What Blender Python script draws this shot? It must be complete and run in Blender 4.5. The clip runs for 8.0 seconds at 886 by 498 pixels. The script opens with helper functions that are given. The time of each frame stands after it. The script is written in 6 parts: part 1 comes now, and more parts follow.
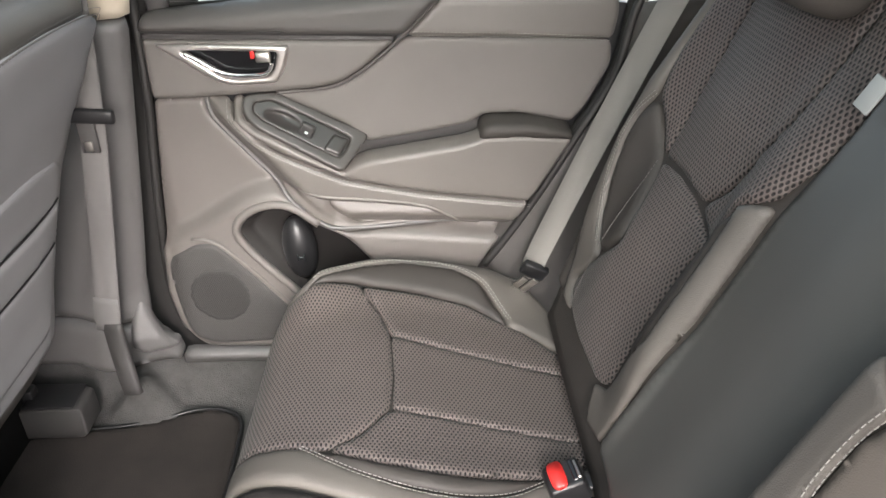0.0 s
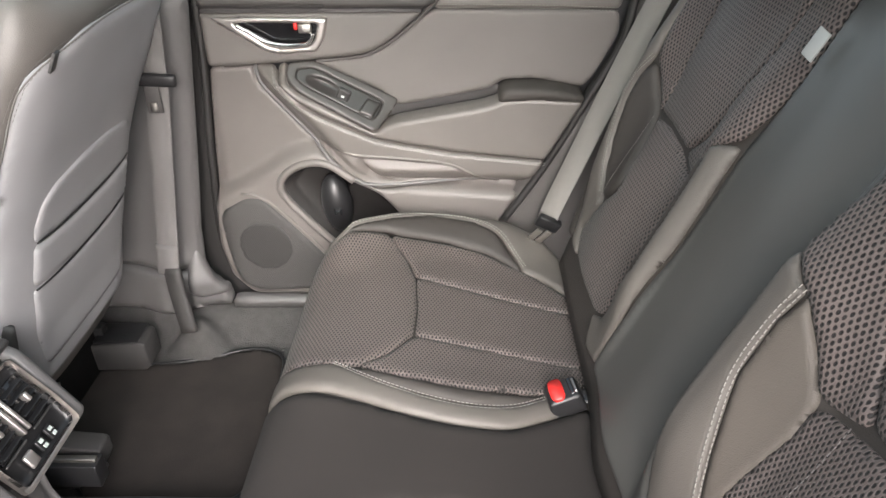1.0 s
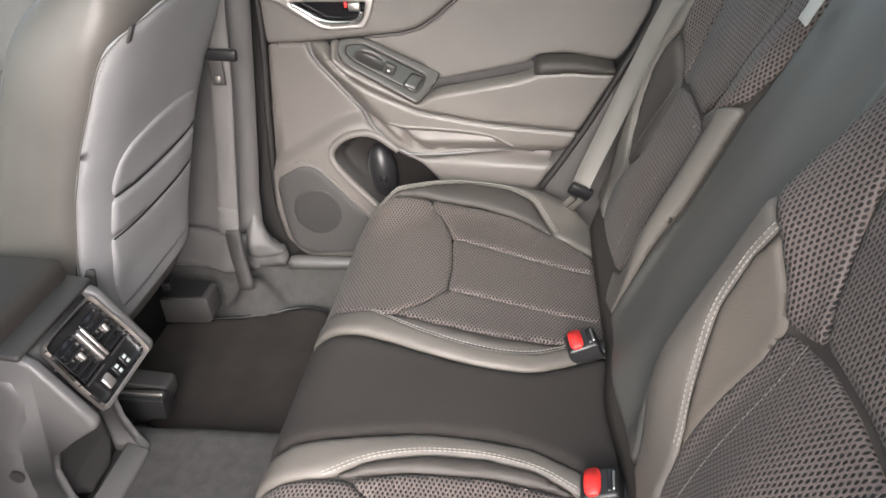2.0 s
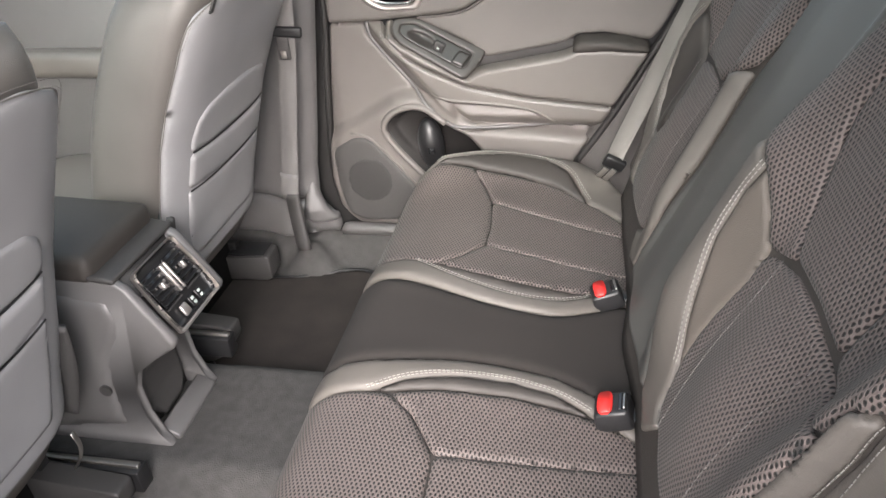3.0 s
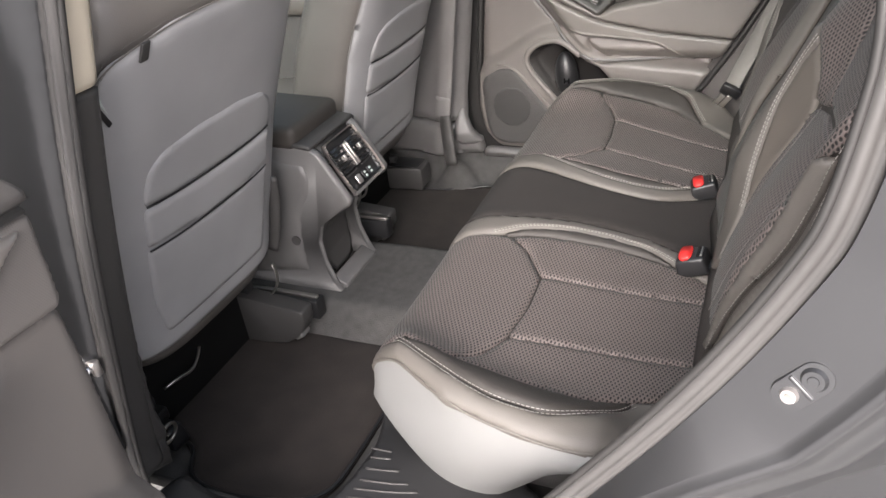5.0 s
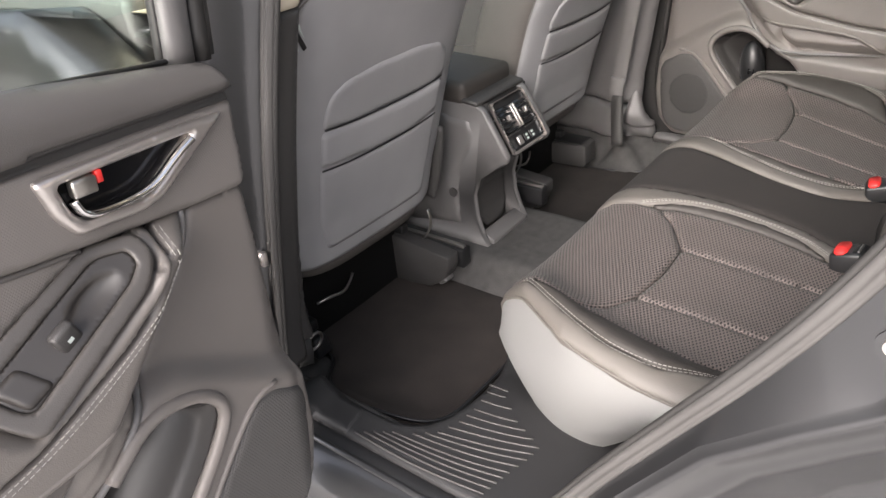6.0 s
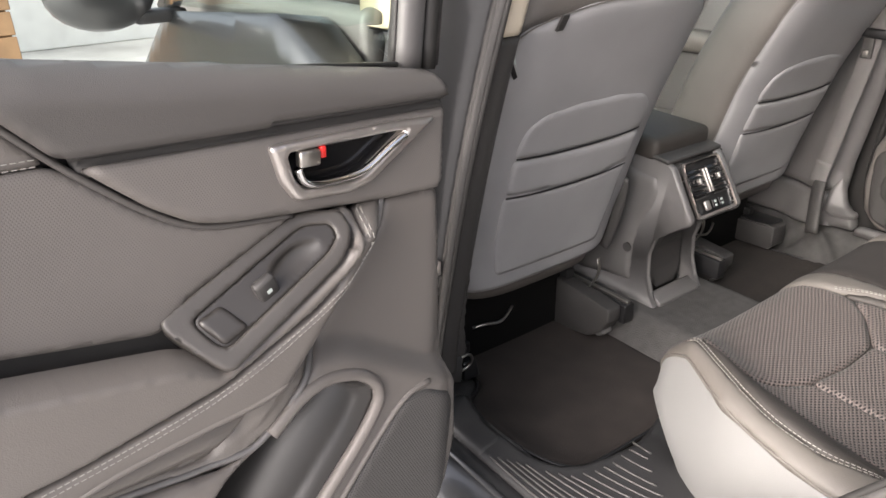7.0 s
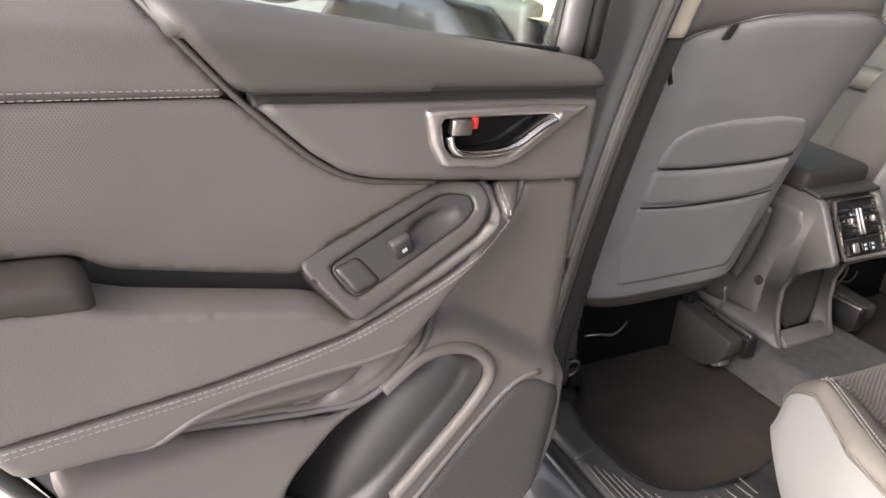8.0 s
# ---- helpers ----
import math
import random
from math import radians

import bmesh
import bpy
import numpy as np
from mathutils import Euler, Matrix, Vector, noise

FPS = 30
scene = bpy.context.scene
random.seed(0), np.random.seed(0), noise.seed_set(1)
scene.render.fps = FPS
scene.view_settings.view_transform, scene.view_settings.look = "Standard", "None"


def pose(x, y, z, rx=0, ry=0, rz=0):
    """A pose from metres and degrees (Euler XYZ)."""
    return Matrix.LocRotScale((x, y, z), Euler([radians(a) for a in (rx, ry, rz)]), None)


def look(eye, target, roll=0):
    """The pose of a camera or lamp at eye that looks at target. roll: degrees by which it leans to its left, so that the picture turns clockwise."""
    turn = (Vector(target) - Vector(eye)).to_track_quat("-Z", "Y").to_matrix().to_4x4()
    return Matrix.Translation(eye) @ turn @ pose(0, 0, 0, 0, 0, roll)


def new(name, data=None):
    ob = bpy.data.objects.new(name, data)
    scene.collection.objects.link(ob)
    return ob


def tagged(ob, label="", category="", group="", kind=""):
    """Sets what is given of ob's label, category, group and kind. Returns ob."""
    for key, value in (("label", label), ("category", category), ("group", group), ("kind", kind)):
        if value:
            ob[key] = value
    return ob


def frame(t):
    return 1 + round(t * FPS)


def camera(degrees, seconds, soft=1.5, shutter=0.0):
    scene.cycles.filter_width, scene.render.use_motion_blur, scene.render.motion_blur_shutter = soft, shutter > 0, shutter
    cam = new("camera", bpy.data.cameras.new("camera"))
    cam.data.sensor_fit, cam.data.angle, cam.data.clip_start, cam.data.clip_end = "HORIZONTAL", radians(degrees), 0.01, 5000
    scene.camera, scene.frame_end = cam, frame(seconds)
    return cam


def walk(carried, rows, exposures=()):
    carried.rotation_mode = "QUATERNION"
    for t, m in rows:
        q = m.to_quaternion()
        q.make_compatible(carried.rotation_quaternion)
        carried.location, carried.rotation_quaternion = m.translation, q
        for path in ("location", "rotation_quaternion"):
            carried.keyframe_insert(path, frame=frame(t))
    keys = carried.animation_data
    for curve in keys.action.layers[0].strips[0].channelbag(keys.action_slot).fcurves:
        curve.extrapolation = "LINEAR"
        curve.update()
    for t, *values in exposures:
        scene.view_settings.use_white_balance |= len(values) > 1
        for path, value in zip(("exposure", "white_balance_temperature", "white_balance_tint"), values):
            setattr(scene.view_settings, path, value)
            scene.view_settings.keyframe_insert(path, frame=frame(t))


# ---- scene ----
cam = camera(63.1, 8.0)
PATH = [
    (0, (-0.02, -0.534, 1.422), (0.032, 1.193, 0.413), 0.1),
    (0.5, (-0.004, -0.631, 1.42), (-0.005, 1.09, 0.401), -0.6),
    (1, (0.016, -0.692, 1.432), (-0.047, 1.018, 0.397), -1.3),
    (1.5, (0.033, -0.745, 1.437), (-0.111, 0.952, 0.389), -2.2),
    (2.8, (0.114, -0.914, 1.435), (-0.23, 0.749, 0.378), -4.2),
    (3, (0.113, -0.951, 1.432), (-0.256, 0.713, 0.386), -4.2),
    (3.5, (0.116, -1.063, 1.428), (-0.318, 0.59, 0.388), -4.9),
    (4, (0.142, -1.157, 1.432), (-0.369, 0.478, 0.398), -5.7),
    (4.2, (0.155, -1.192, 1.429), (-0.39, 0.43, 0.394), -5.8),
    (5.3, (0.266, -1.329, 1.383), (-0.576, 0.16, 0.345), -7.0),
    (5.5, (0.283, -1.342, 1.373), (-0.634, 0.1, 0.335), -6.6),
    (6, (0.31, -1.373, 1.36), (-0.811, -0.06, 0.35), -6.0),
    (6.5, (0.313, -1.397, 1.351), (-1.005, -0.207, 0.431), -4.0),
    (7, (0.319, -1.422, 1.333), (-1.145, -0.359, 0.479), -1.3),
    (7.5, (0.324, -1.446, 1.315), (-1.241, -0.52, 0.483), 1.5),
    (8, (0.325, -1.455, 1.301), (-1.305, -0.649, 0.47), 3.2),
]
walk(cam, [(t, look(eye, target, roll)) for t, eye, target, roll in PATH], [(0, 1.94, 6250, 14), (3.0, 2.0, 6250, 15), (4.2, 1.93, 6250, 15), (5.5, 1.52, 6300, 15), (7.5, 1.63, 6500, 15), (8, 1.63, 6500, 15)])

# ---- light ----
world = bpy.data.worlds.new("world")
scene.world = world
world.use_nodes = True
wn = world.node_tree
sky = wn.nodes.new("ShaderNodeTexSky")
sky.sky_type, sky.sun_disc = "NISHITA", False
sky.sun_elevation, sky.sun_rotation = radians(29), radians(174)
sky.air_density, sky.dust_density, sky.ozone_density = 1.0, 7.0, 0.6
veil = wn.nodes.new("ShaderNodeHueSaturation")  # thin overcast takes most of the blue
veil.inputs["Saturation"].default_value = 0.45
wn.links.new(sky.outputs[0], veil.inputs["Color"])
wn.links.new(veil.outputs[0], wn.nodes["Background"].inputs[0])
wn.nodes["Background"].inputs[1].default_value = 0.15
sun = new("sun", bpy.data.lights.new("sun", "SUN"))
sun.data.energy, sun.data.angle, sun.data.color = 1.7, radians(70), (1.0, 0.96, 0.90)
sun.matrix_world = look((0.3, -3.0, 1.7), (0, 0, 0))


# ---- materials ----
def material(name, colour, rough=0.6, metal=0.0, grain=0.0, grain_size=900.0, stain=0.12, coat=0.0, spec=0.5, stain_size=6.0):
    """A surface with fine grain relief and a soft uneven tone."""
    m = bpy.data.materials.new(name)
    m.use_nodes = True
    nt = m.node_tree
    b = nt.nodes["Principled BSDF"]
    b.inputs["Roughness"].default_value, b.inputs["Metallic"].default_value = rough, metal
    b.inputs["Coat Weight"].default_value = coat
    b.inputs["Specular IOR Level"].default_value = spec
    tc = nt.nodes.new("ShaderNodeTexCoord")
    n1 = nt.nodes.new("ShaderNodeTexNoise")
    n1.inputs["Scale"].default_value, n1.inputs["Detail"].default_value = stain_size, 5.0
    nt.links.new(tc.outputs["Object"], n1.inputs["Vector"])
    ramp = nt.nodes.new("ShaderNodeMapRange")
    ramp.inputs["From Min"].default_value, ramp.inputs["From Max"].default_value = 0.3, 0.7
    ramp.inputs["To Min"].default_value, ramp.inputs["To Max"].default_value = 1 - stain, 1 + stain
    nt.links.new(n1.outputs[0], ramp.inputs[0])
    mix = nt.nodes.new("ShaderNodeVectorMath")
    mix.operation = "SCALE"
    mix.inputs[0].default_value = colour
    nt.links.new(ramp.outputs[0], mix.inputs["Scale"])
    nt.links.new(mix.outputs[0], b.inputs["Base Color"])
    r2 = nt.nodes.new("ShaderNodeMapRange")
    r2.inputs["To Min"].default_value, r2.inputs["To Max"].default_value = max(rough - 0.08, 0.02), min(rough + 0.1, 1)
    nt.links.new(n1.outputs[0], r2.inputs[0])
    if not coat:
        nt.links.new(r2.outputs[0], b.inputs["Roughness"])
    if grain:
        v = nt.nodes.new("ShaderNodeTexVoronoi")
        v.inputs["Scale"].default_value = grain_size
        nt.links.new(tc.outputs["Object"], v.inputs["Vector"])
        bump = nt.nodes.new("ShaderNodeBump")
        bump.inputs["Strength"].default_value, bump.inputs["Distance"].default_value = grain, 0.0008
        nt.links.new(v.outputs["Distance"], bump.inputs["Height"])
        nt.links.new(bump.outputs[0], b.inputs["Normal"])
    return m


def dotted(name, colour, dark, p, q, size, rough=0.8, depth=0.0015, stretch=1.0, stain=0.1):
    """Cloth or grille with staggered rows of small holes, p and q metres apart."""
    m = material(name, colour, rough, stain=stain)
    nt = m.node_tree
    b = nt.nodes["Principled BSDF"]

    def node(op, a, c=None):
        n = nt.nodes.new("ShaderNodeMath")
        n.operation = op
        for i, w in enumerate((a, c)):
            if w is None:
                continue
            if isinstance(w, (int, float)):
                n.inputs[i].default_value = w
            else:
                nt.links.new(w, n.inputs[i])
        return n.outputs[0]

    uv = nt.nodes.new("ShaderNodeUVMap")
    uv.uv_map = "UVMap"
    wob = nt.nodes.new("ShaderNodeTexNoise")
    wob.inputs["Scale"].default_value = 30
    nt.links.new(uv.outputs[0], wob.inputs["Vector"])
    sep = nt.nodes.new("ShaderNodeSeparateXYZ")
    nt.links.new(uv.outputs[0], sep.inputs[0])
    wv = node("MULTIPLY", wob.outputs[0], 0.0016)
    row = node("DIVIDE", node("ADD", sep.outputs[1], wv), q)
    odd = node("MULTIPLY", node("FLOORED_MODULO", node("FLOOR", row), 2.0), 0.5)
    col = node("ADD", node("DIVIDE", node("ADD", sep.outputs[0], wv), p), odd)
    fu = node("MULTIPLY", node("SUBTRACT", node("FRACT", col), 0.5), p / q / stretch)
    fv = node("SUBTRACT", node("FRACT", row), 0.5)
    d = node("SQRT", node("ADD", node("MULTIPLY", fu, fu), node("MULTIPLY", fv, fv)))
    mr = nt.nodes.new("ShaderNodeMapRange")
    mr.interpolation_type = "SMOOTHSTEP"
    mr.inputs["From Min"].default_value, mr.inputs["From Max"].default_value = size * 0.65, size * 1.3
    nt.links.new(d, mr.inputs[0])
    old = b.inputs["Base Color"].links[0].from_socket
    mx = nt.nodes.new("ShaderNodeMix")
    mx.data_type = "RGBA"
    mx.inputs[6].default_value = (*dark, 1)
    nt.links.new(mr.outputs[0], mx.inputs[0])
    nt.links.new(old, mx.inputs[7])
    nt.links.new(mx.outputs[2], b.inputs["Base Color"])
    bump = nt.nodes.new("ShaderNodeBump")
    bump.inputs["Strength"].default_value, bump.inputs["Distance"].default_value = 0.9, depth
    nt.links.new(mr.outputs[0], bump.inputs["Height"])
    nt.links.new(bump.outputs[0], b.inputs["Normal"])
    return m


CLOTH = dotted("spacer_mesh_cloth", (0.130, 0.106, 0.098), (0.009, 0.0075, 0.007), 0.0064, 0.0060, 0.41, 0.6, 0.0020, 0.62)
# green-tinted sheen puts some of the greenish daylight on the backrest into the cloth
for key, value in (("Sheen Weight", 0.07), ("Sheen Roughness", 0.45), ("Sheen Tint", (0.80, 0.92, 0.88, 1))):
    CLOTH.node_tree.nodes["Principled BSDF"].inputs[key].default_value = value
GRILLE = dotted("speaker_grille", (0.075, 0.072, 0.070), (0.03, 0.03, 0.03), 0.0042, 0.0036, 0.26, 0.6, 0.0008)
EMBOSS = dotted("embossed_vinyl", (0.154, 0.142, 0.133), (0.145, 0.133, 0.125), 0.0030, 0.0023, 0.3, 0.55, 0.00015)
GRILLE_DARK = dotted("speaker_field", (0.046, 0.044, 0.043), (0.02, 0.02, 0.02), 0.0042, 0.0036, 0.26, 0.6, 0.0008)
PLASTIC_DARK2 = material("dark_grey_soft_trim", (0.09, 0.084, 0.08), 0.5, grain=0.25, grain_size=1000, stain=0.06)
SEAT_LEATHER = material("warm_grey_seat_leatherette", (0.112, 0.102, 0.091), 0.52, grain=0.25, grain_size=700, stain=0.08, spec=0.5)
TAUPE = material("taupe_leatherette", (0.098, 0.086, 0.074), 0.58, grain=0.25, grain_size=700, stain=0.08, spec=0.4)
ARM_BACK = material("charcoal_smooth_vinyl", (0.078, 0.078, 0.073), 0.42, grain=0.15, grain_size=900, stain=0.1, spec=0.9)
LEATHER = material("grey_leatherette", (0.149, 0.136, 0.125), 0.40, grain=0.25, grain_size=700, stain=0.08, spec=0.65)
LEATHER_DARK = material("charcoal_leatherette", (0.046, 0.041, 0.037), 0.56, grain=0.25, grain_size=700, spec=0.4)
CENTRE = material("black_woven_cloth", (0.024, 0.0205, 0.0185), 0.9, grain=0.5, grain_size=1400, stain=0.15)
SKIRT = material("pale_grey_vinyl", (0.20, 0.20, 0.197), 0.55, grain=0.2, grain_size=700, stain=0.06)
SEATBACK = material("smoke_grey_vinyl", (0.335, 0.333, 0.338), 0.55, grain=0.25, grain_size=800, stain=0.08)
PLASTIC = material("warm_grey_grained_plastic", (0.153, 0.140, 0.131), 0.38, grain=0.25, grain_size=1100, stain=0.06, spec=0.5)
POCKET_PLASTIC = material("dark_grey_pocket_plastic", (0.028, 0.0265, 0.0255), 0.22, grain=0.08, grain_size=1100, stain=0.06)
PLASTIC_MID = material("grey_grained_plastic", (0.125, 0.121, 0.120), 0.38, grain=0.25, grain_size=1100, stain=0.07, spec=0.7)
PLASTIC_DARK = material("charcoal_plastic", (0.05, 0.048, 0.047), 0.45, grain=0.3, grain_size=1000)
SURROUND = material("charcoal_switch_trim", (0.060, 0.055, 0.051), 0.38, grain=0.15, grain_size=1000, stain=0.1, spec=0.5)
TAG_CLOTH = material("pale_label_cloth", (0.46, 0.48, 0.47), 0.7, stain=0.08)
PLASTIC_BLACK = material("black_plastic", (0.016, 0.016, 0.017), 0.35, stain=0.2)
# near-black that puts the deep shade below the front seats into colour
UNDER_SHADE = material("under_seat_shade_black", (0.006, 0.006, 0.006), 0.7, stain=0.2, spec=0.2)
GLOSS_BLACK = material("gloss_black_plastic", (0.01, 0.01, 0.011), 0.12, stain=0.1)
SWITCH_BLACK = material("satin_black_switch_plastic", (0.036, 0.033, 0.031), 0.34, stain=0.1, spec=0.5)
SATIN = material("satin_silver_trim", (0.60, 0.565, 0.54), 0.33, metal=0.85, stain=0.06)
CHROME = material("bright_chrome", (0.8, 0.8, 0.8), 0.1, metal=1.0, stain=0.03)
STEEL = material("zinc_steel", (0.5, 0.48, 0.45), 0.35, metal=1.0, stain=0.15)
SCUFF = material("black_satin_sill_plastic", (0.026, 0.026, 0.027), 0.5, grain=0.3, grain_size=900)
RUBBER = material("black_rubber_seal", (0.028, 0.027, 0.026), 0.5, stain=0.15)
SEAL = material("grey_rubber_seal", (0.075, 0.072, 0.07), 0.36, stain=0.12)
CARPET = material("grey_loop_carpet", (0.066, 0.064, 0.062), 0.95, grain=1.0, grain_size=420, stain=0.2, stain_size=40)
MAT_PILE = material("dark_brown_pile_mat", (0.029, 0.0235, 0.021), 0.95, grain=1.0, grain_size=600, stain=0.25, stain_size=14)
BELT = material("grey_belt_webbing", (0.23, 0.218, 0.202), 0.6, grain=0.4, grain_size=900, stain=0.08)
# the belt grey again, darkened for the shade along the centre pillar
BELT_SHADED = material("shaded_grey_webbing", (0.15, 0.145, 0.142), 0.65, grain=0.4, grain_size=900, stain=0.08)
PAINT = material("metallic_grey_paint", (0.105, 0.106, 0.110), 0.34, metal=0.85, coat=0.5, stain=0.04)
RED = material("red_plastic", (0.75, 0.035, 0.03), 0.35, stain=0.05)
THREAD = material("pale_thread", (0.29, 0.28, 0.26), 0.7, stain=0.1)
GREY_THREAD = material("grey_thread", (0.13, 0.12, 0.115), 0.7, stain=0.1)
BEIGE = material("beige_headliner", (0.62, 0.55, 0.44), 0.85, grain=0.3, grain_size=800, stain=0.05)
WHITE = material("white_label", (0.52, 0.58, 0.55), 0.6, stain=0.08)
CONCRETE = material("grey_asphalt", (0.34, 0.335, 0.325), 0.85, grain=0.6, grain_size=60, stain=0.25, stain_size=1.4)
WHITEWALL = material("white_render_wall", (0.72, 0.72, 0.70), 0.85, grain=0.4, grain_size=40, stain=0.08)
LEAF = material("hedge_leaf", (0.07, 0.14, 0.035), 0.55, stain=0.4, stain_size=3)
TIMBER = material("brown_timber", (0.32, 0.19, 0.1), 0.7, grain=0.3, grain_size=40, stain=0.25)
GLASS = bpy.data.materials.new("green_tinted_glass")
GLASS.use_nodes = True
GLASS.node_tree.nodes.remove(GLASS.node_tree.nodes["Principled BSDF"])
_t, _g, _f, _m = [GLASS.node_tree.nodes.new("ShaderNode" + k) for k in ("BsdfTransparent", "BsdfGlossy", "Fresnel", "MixShader")]
_t.inputs["Color"].default_value = (0.87, 0.95, 0.91, 1)
_g.inputs["Roughness"].default_value, _f.inputs["IOR"].default_value = 0.01, 1.5
GLASS.node_tree.links.new(_f.outputs[0], _m.inputs[0])
GLASS.node_tree.links.new(_t.outputs[0], _m.inputs[1])
GLASS.node_tree.links.new(_g.outputs[0], _m.inputs[2])
GLASS.node_tree.links.new(_m.outputs[0], GLASS.node_tree.nodes["Material Output"].inputs[0])


# ---- shape helpers ----
def mesh(name, verts, faces, mat, parent=None, label="", uvs=None, smooth=True):
    me = bpy.data.meshes.new(name)
    me.from_pydata([tuple(map(float, v)) for v in verts], [], [tuple(map(int, f)) for f in faces])
    me.materials.append(mat)
    if uvs is not None:
        layer = me.uv_layers.new(name="UVMap")
        idx = np.empty(len(me.loops), dtype=np.int32)
        me.loops.foreach_get("vertex_index", idx)
        layer.data.foreach_set("uv", np.asarray(uvs, dtype=np.float32)[idx].ravel())
    if smooth:
        me.polygons.foreach_set("use_smooth", [True] * len(me.polygons))
    me.update()
    ob = new(name, me)
    if parent is not None:
        ob.parent = parent
    if label:
        tagged(ob, label)
    return ob


def part(name, bm, mat, parent=None, label="", smooth=False):
    bmesh.ops.recalc_face_normals(bm, faces=bm.faces)
    me = bpy.data.meshes.new(name)
    bm.to_mesh(me)
    bm.free()
    me.materials.append(mat)
    if smooth:
        me.polygons.foreach_set("use_smooth", [True] * len(me.polygons))
    ob = new(name, me)
    if parent is not None:
        ob.parent = parent
    if label:
        tagged(ob, label)
    return ob


def thing(name, label, category, group="", kind="", at=(0, 0, 0)):
    ob = new(name)
    ob.empty_display_size = 0.05
    return tagged(ob, label, category, group, kind)


def chaikin(pts, n=2, closed=True):
    p = np.asarray(pts, dtype=float)
    for _ in range(n):
        q = np.roll(p, -1, axis=0) if closed else p[1:]
        a = p if closed else p[:-1]
        r = np.empty((2 * len(a), p.shape[1]))
        r[0::2], r[1::2] = 0.75 * a + 0.25 * q, 0.25 * a + 0.75 * q
        p = r if closed else np.vstack((p[:1], r, p[-1:]))
    return p


def fillet(pts, r):
    """A closed outline with its corners rounded to about the radius r."""
    p = np.asarray(pts, dtype=float)
    out = []
    for i in range(len(p)):
        a, b, c = p[i - 1], p[i], p[(i + 1) % len(p)]
        la, lc = np.linalg.norm(a - b), np.linalg.norm(c - b)
        k = min(r, 0.45 * la, 0.45 * lc)
        s, e = b + (a - b) / la * k, b + (c - b) / lc * k
        for t in np.linspace(0, 1, 6):
            out.append((1 - t) ** 2 * s + 2 * t * (1 - t) * b + t * t * e)
    return np.array(out)


def smooth_outline(pts, soft):
    if isinstance(soft, float):
        return fillet(pts, soft)
    return chaikin(pts, soft) if soft else np.asarray(pts, dtype=float)


def resample(p, h, closed=True):
    p = np.asarray(p, dtype=float)
    if closed:
        p = np.vstack((p, p[:1]))
    s = np.concatenate(([0], np.cumsum(np.linalg.norm(np.diff(p, axis=0), axis=1))))
    n = max(int(round(s[-1] / h)), 3)
    t = np.linspace(0, s[-1], n + 1)
    r = np.column_stack([np.interp(t, s, p[:, i]) for i in range(p.shape[1])])
    return r[:-1] if closed else r


def inside(poly, q):
    x, y = q[:, 0], q[:, 1]
    res = np.zeros(len(q), bool)
    a, b = poly, np.roll(poly, -1, axis=0)
    for (x0, y0), (x1, y1) in zip(a, b):
        if y0 != y1:
            res ^= ((y0 > y) != (y1 > y)) & (x < (x1 - x0) * (y - y0) / (y1 - y0) + x0)
    return res


def edge_distance(poly, q):
    a, b = poly, np.roll(poly, -1, axis=0)
    best = np.full(len(q), 1e9)
    for p0, p1 in zip(a, b):
        e = p1 - p0
        t = np.clip(((q - p0) @ e) / max(e @ e, 1e-12), 0, 1)
        best = np.minimum(best, np.linalg.norm(q - p0 - t[:, None] * e, axis=1))
    return best


def depth_in(poly, q):
    return np.where(inside(poly, q), edge_distance(poly, q), 0.0)


def lift(poly, q, height, fall):
    """A raised (or sunk) area with soft flanks of the width fall."""
    t = np.clip(depth_in(poly, q) / fall, 0, 1)
    return height * t * t * (3 - 2 * t)


def normals(S, q, flip):
    e = 1e-4
    a = S(q[:, 0] + e, q[:, 1]) - S(q[:, 0] - e, q[:, 1])
    b = S(q[:, 0], q[:, 1] + e) - S(q[:, 0], q[:, 1] - e)
    n = np.cross(a, b)
    n /= np.maximum(np.linalg.norm(n, axis=1), 1e-12)[:, None]
    return -n if flip else n


def even_pattern(S, q, mid):
    """Pattern coordinates by length along the cloth from its middle, so that it does not stretch on flanks."""
    out = q.copy()
    for a in (0, 1):
        run = np.zeros(len(q))
        last = None
        for f in np.linspace(0, 1, 25):
            w = q.copy()
            w[:, a] = mid[a] + (q[:, a] - mid[a]) * f
            P = S(w[:, 0], w[:, 1])
            if last is not None:
                run += np.linalg.norm(P - last, axis=1)
            last = P
        out[:, a] = mid[a] + run * np.sign(q[:, a] - mid[a])
    return out


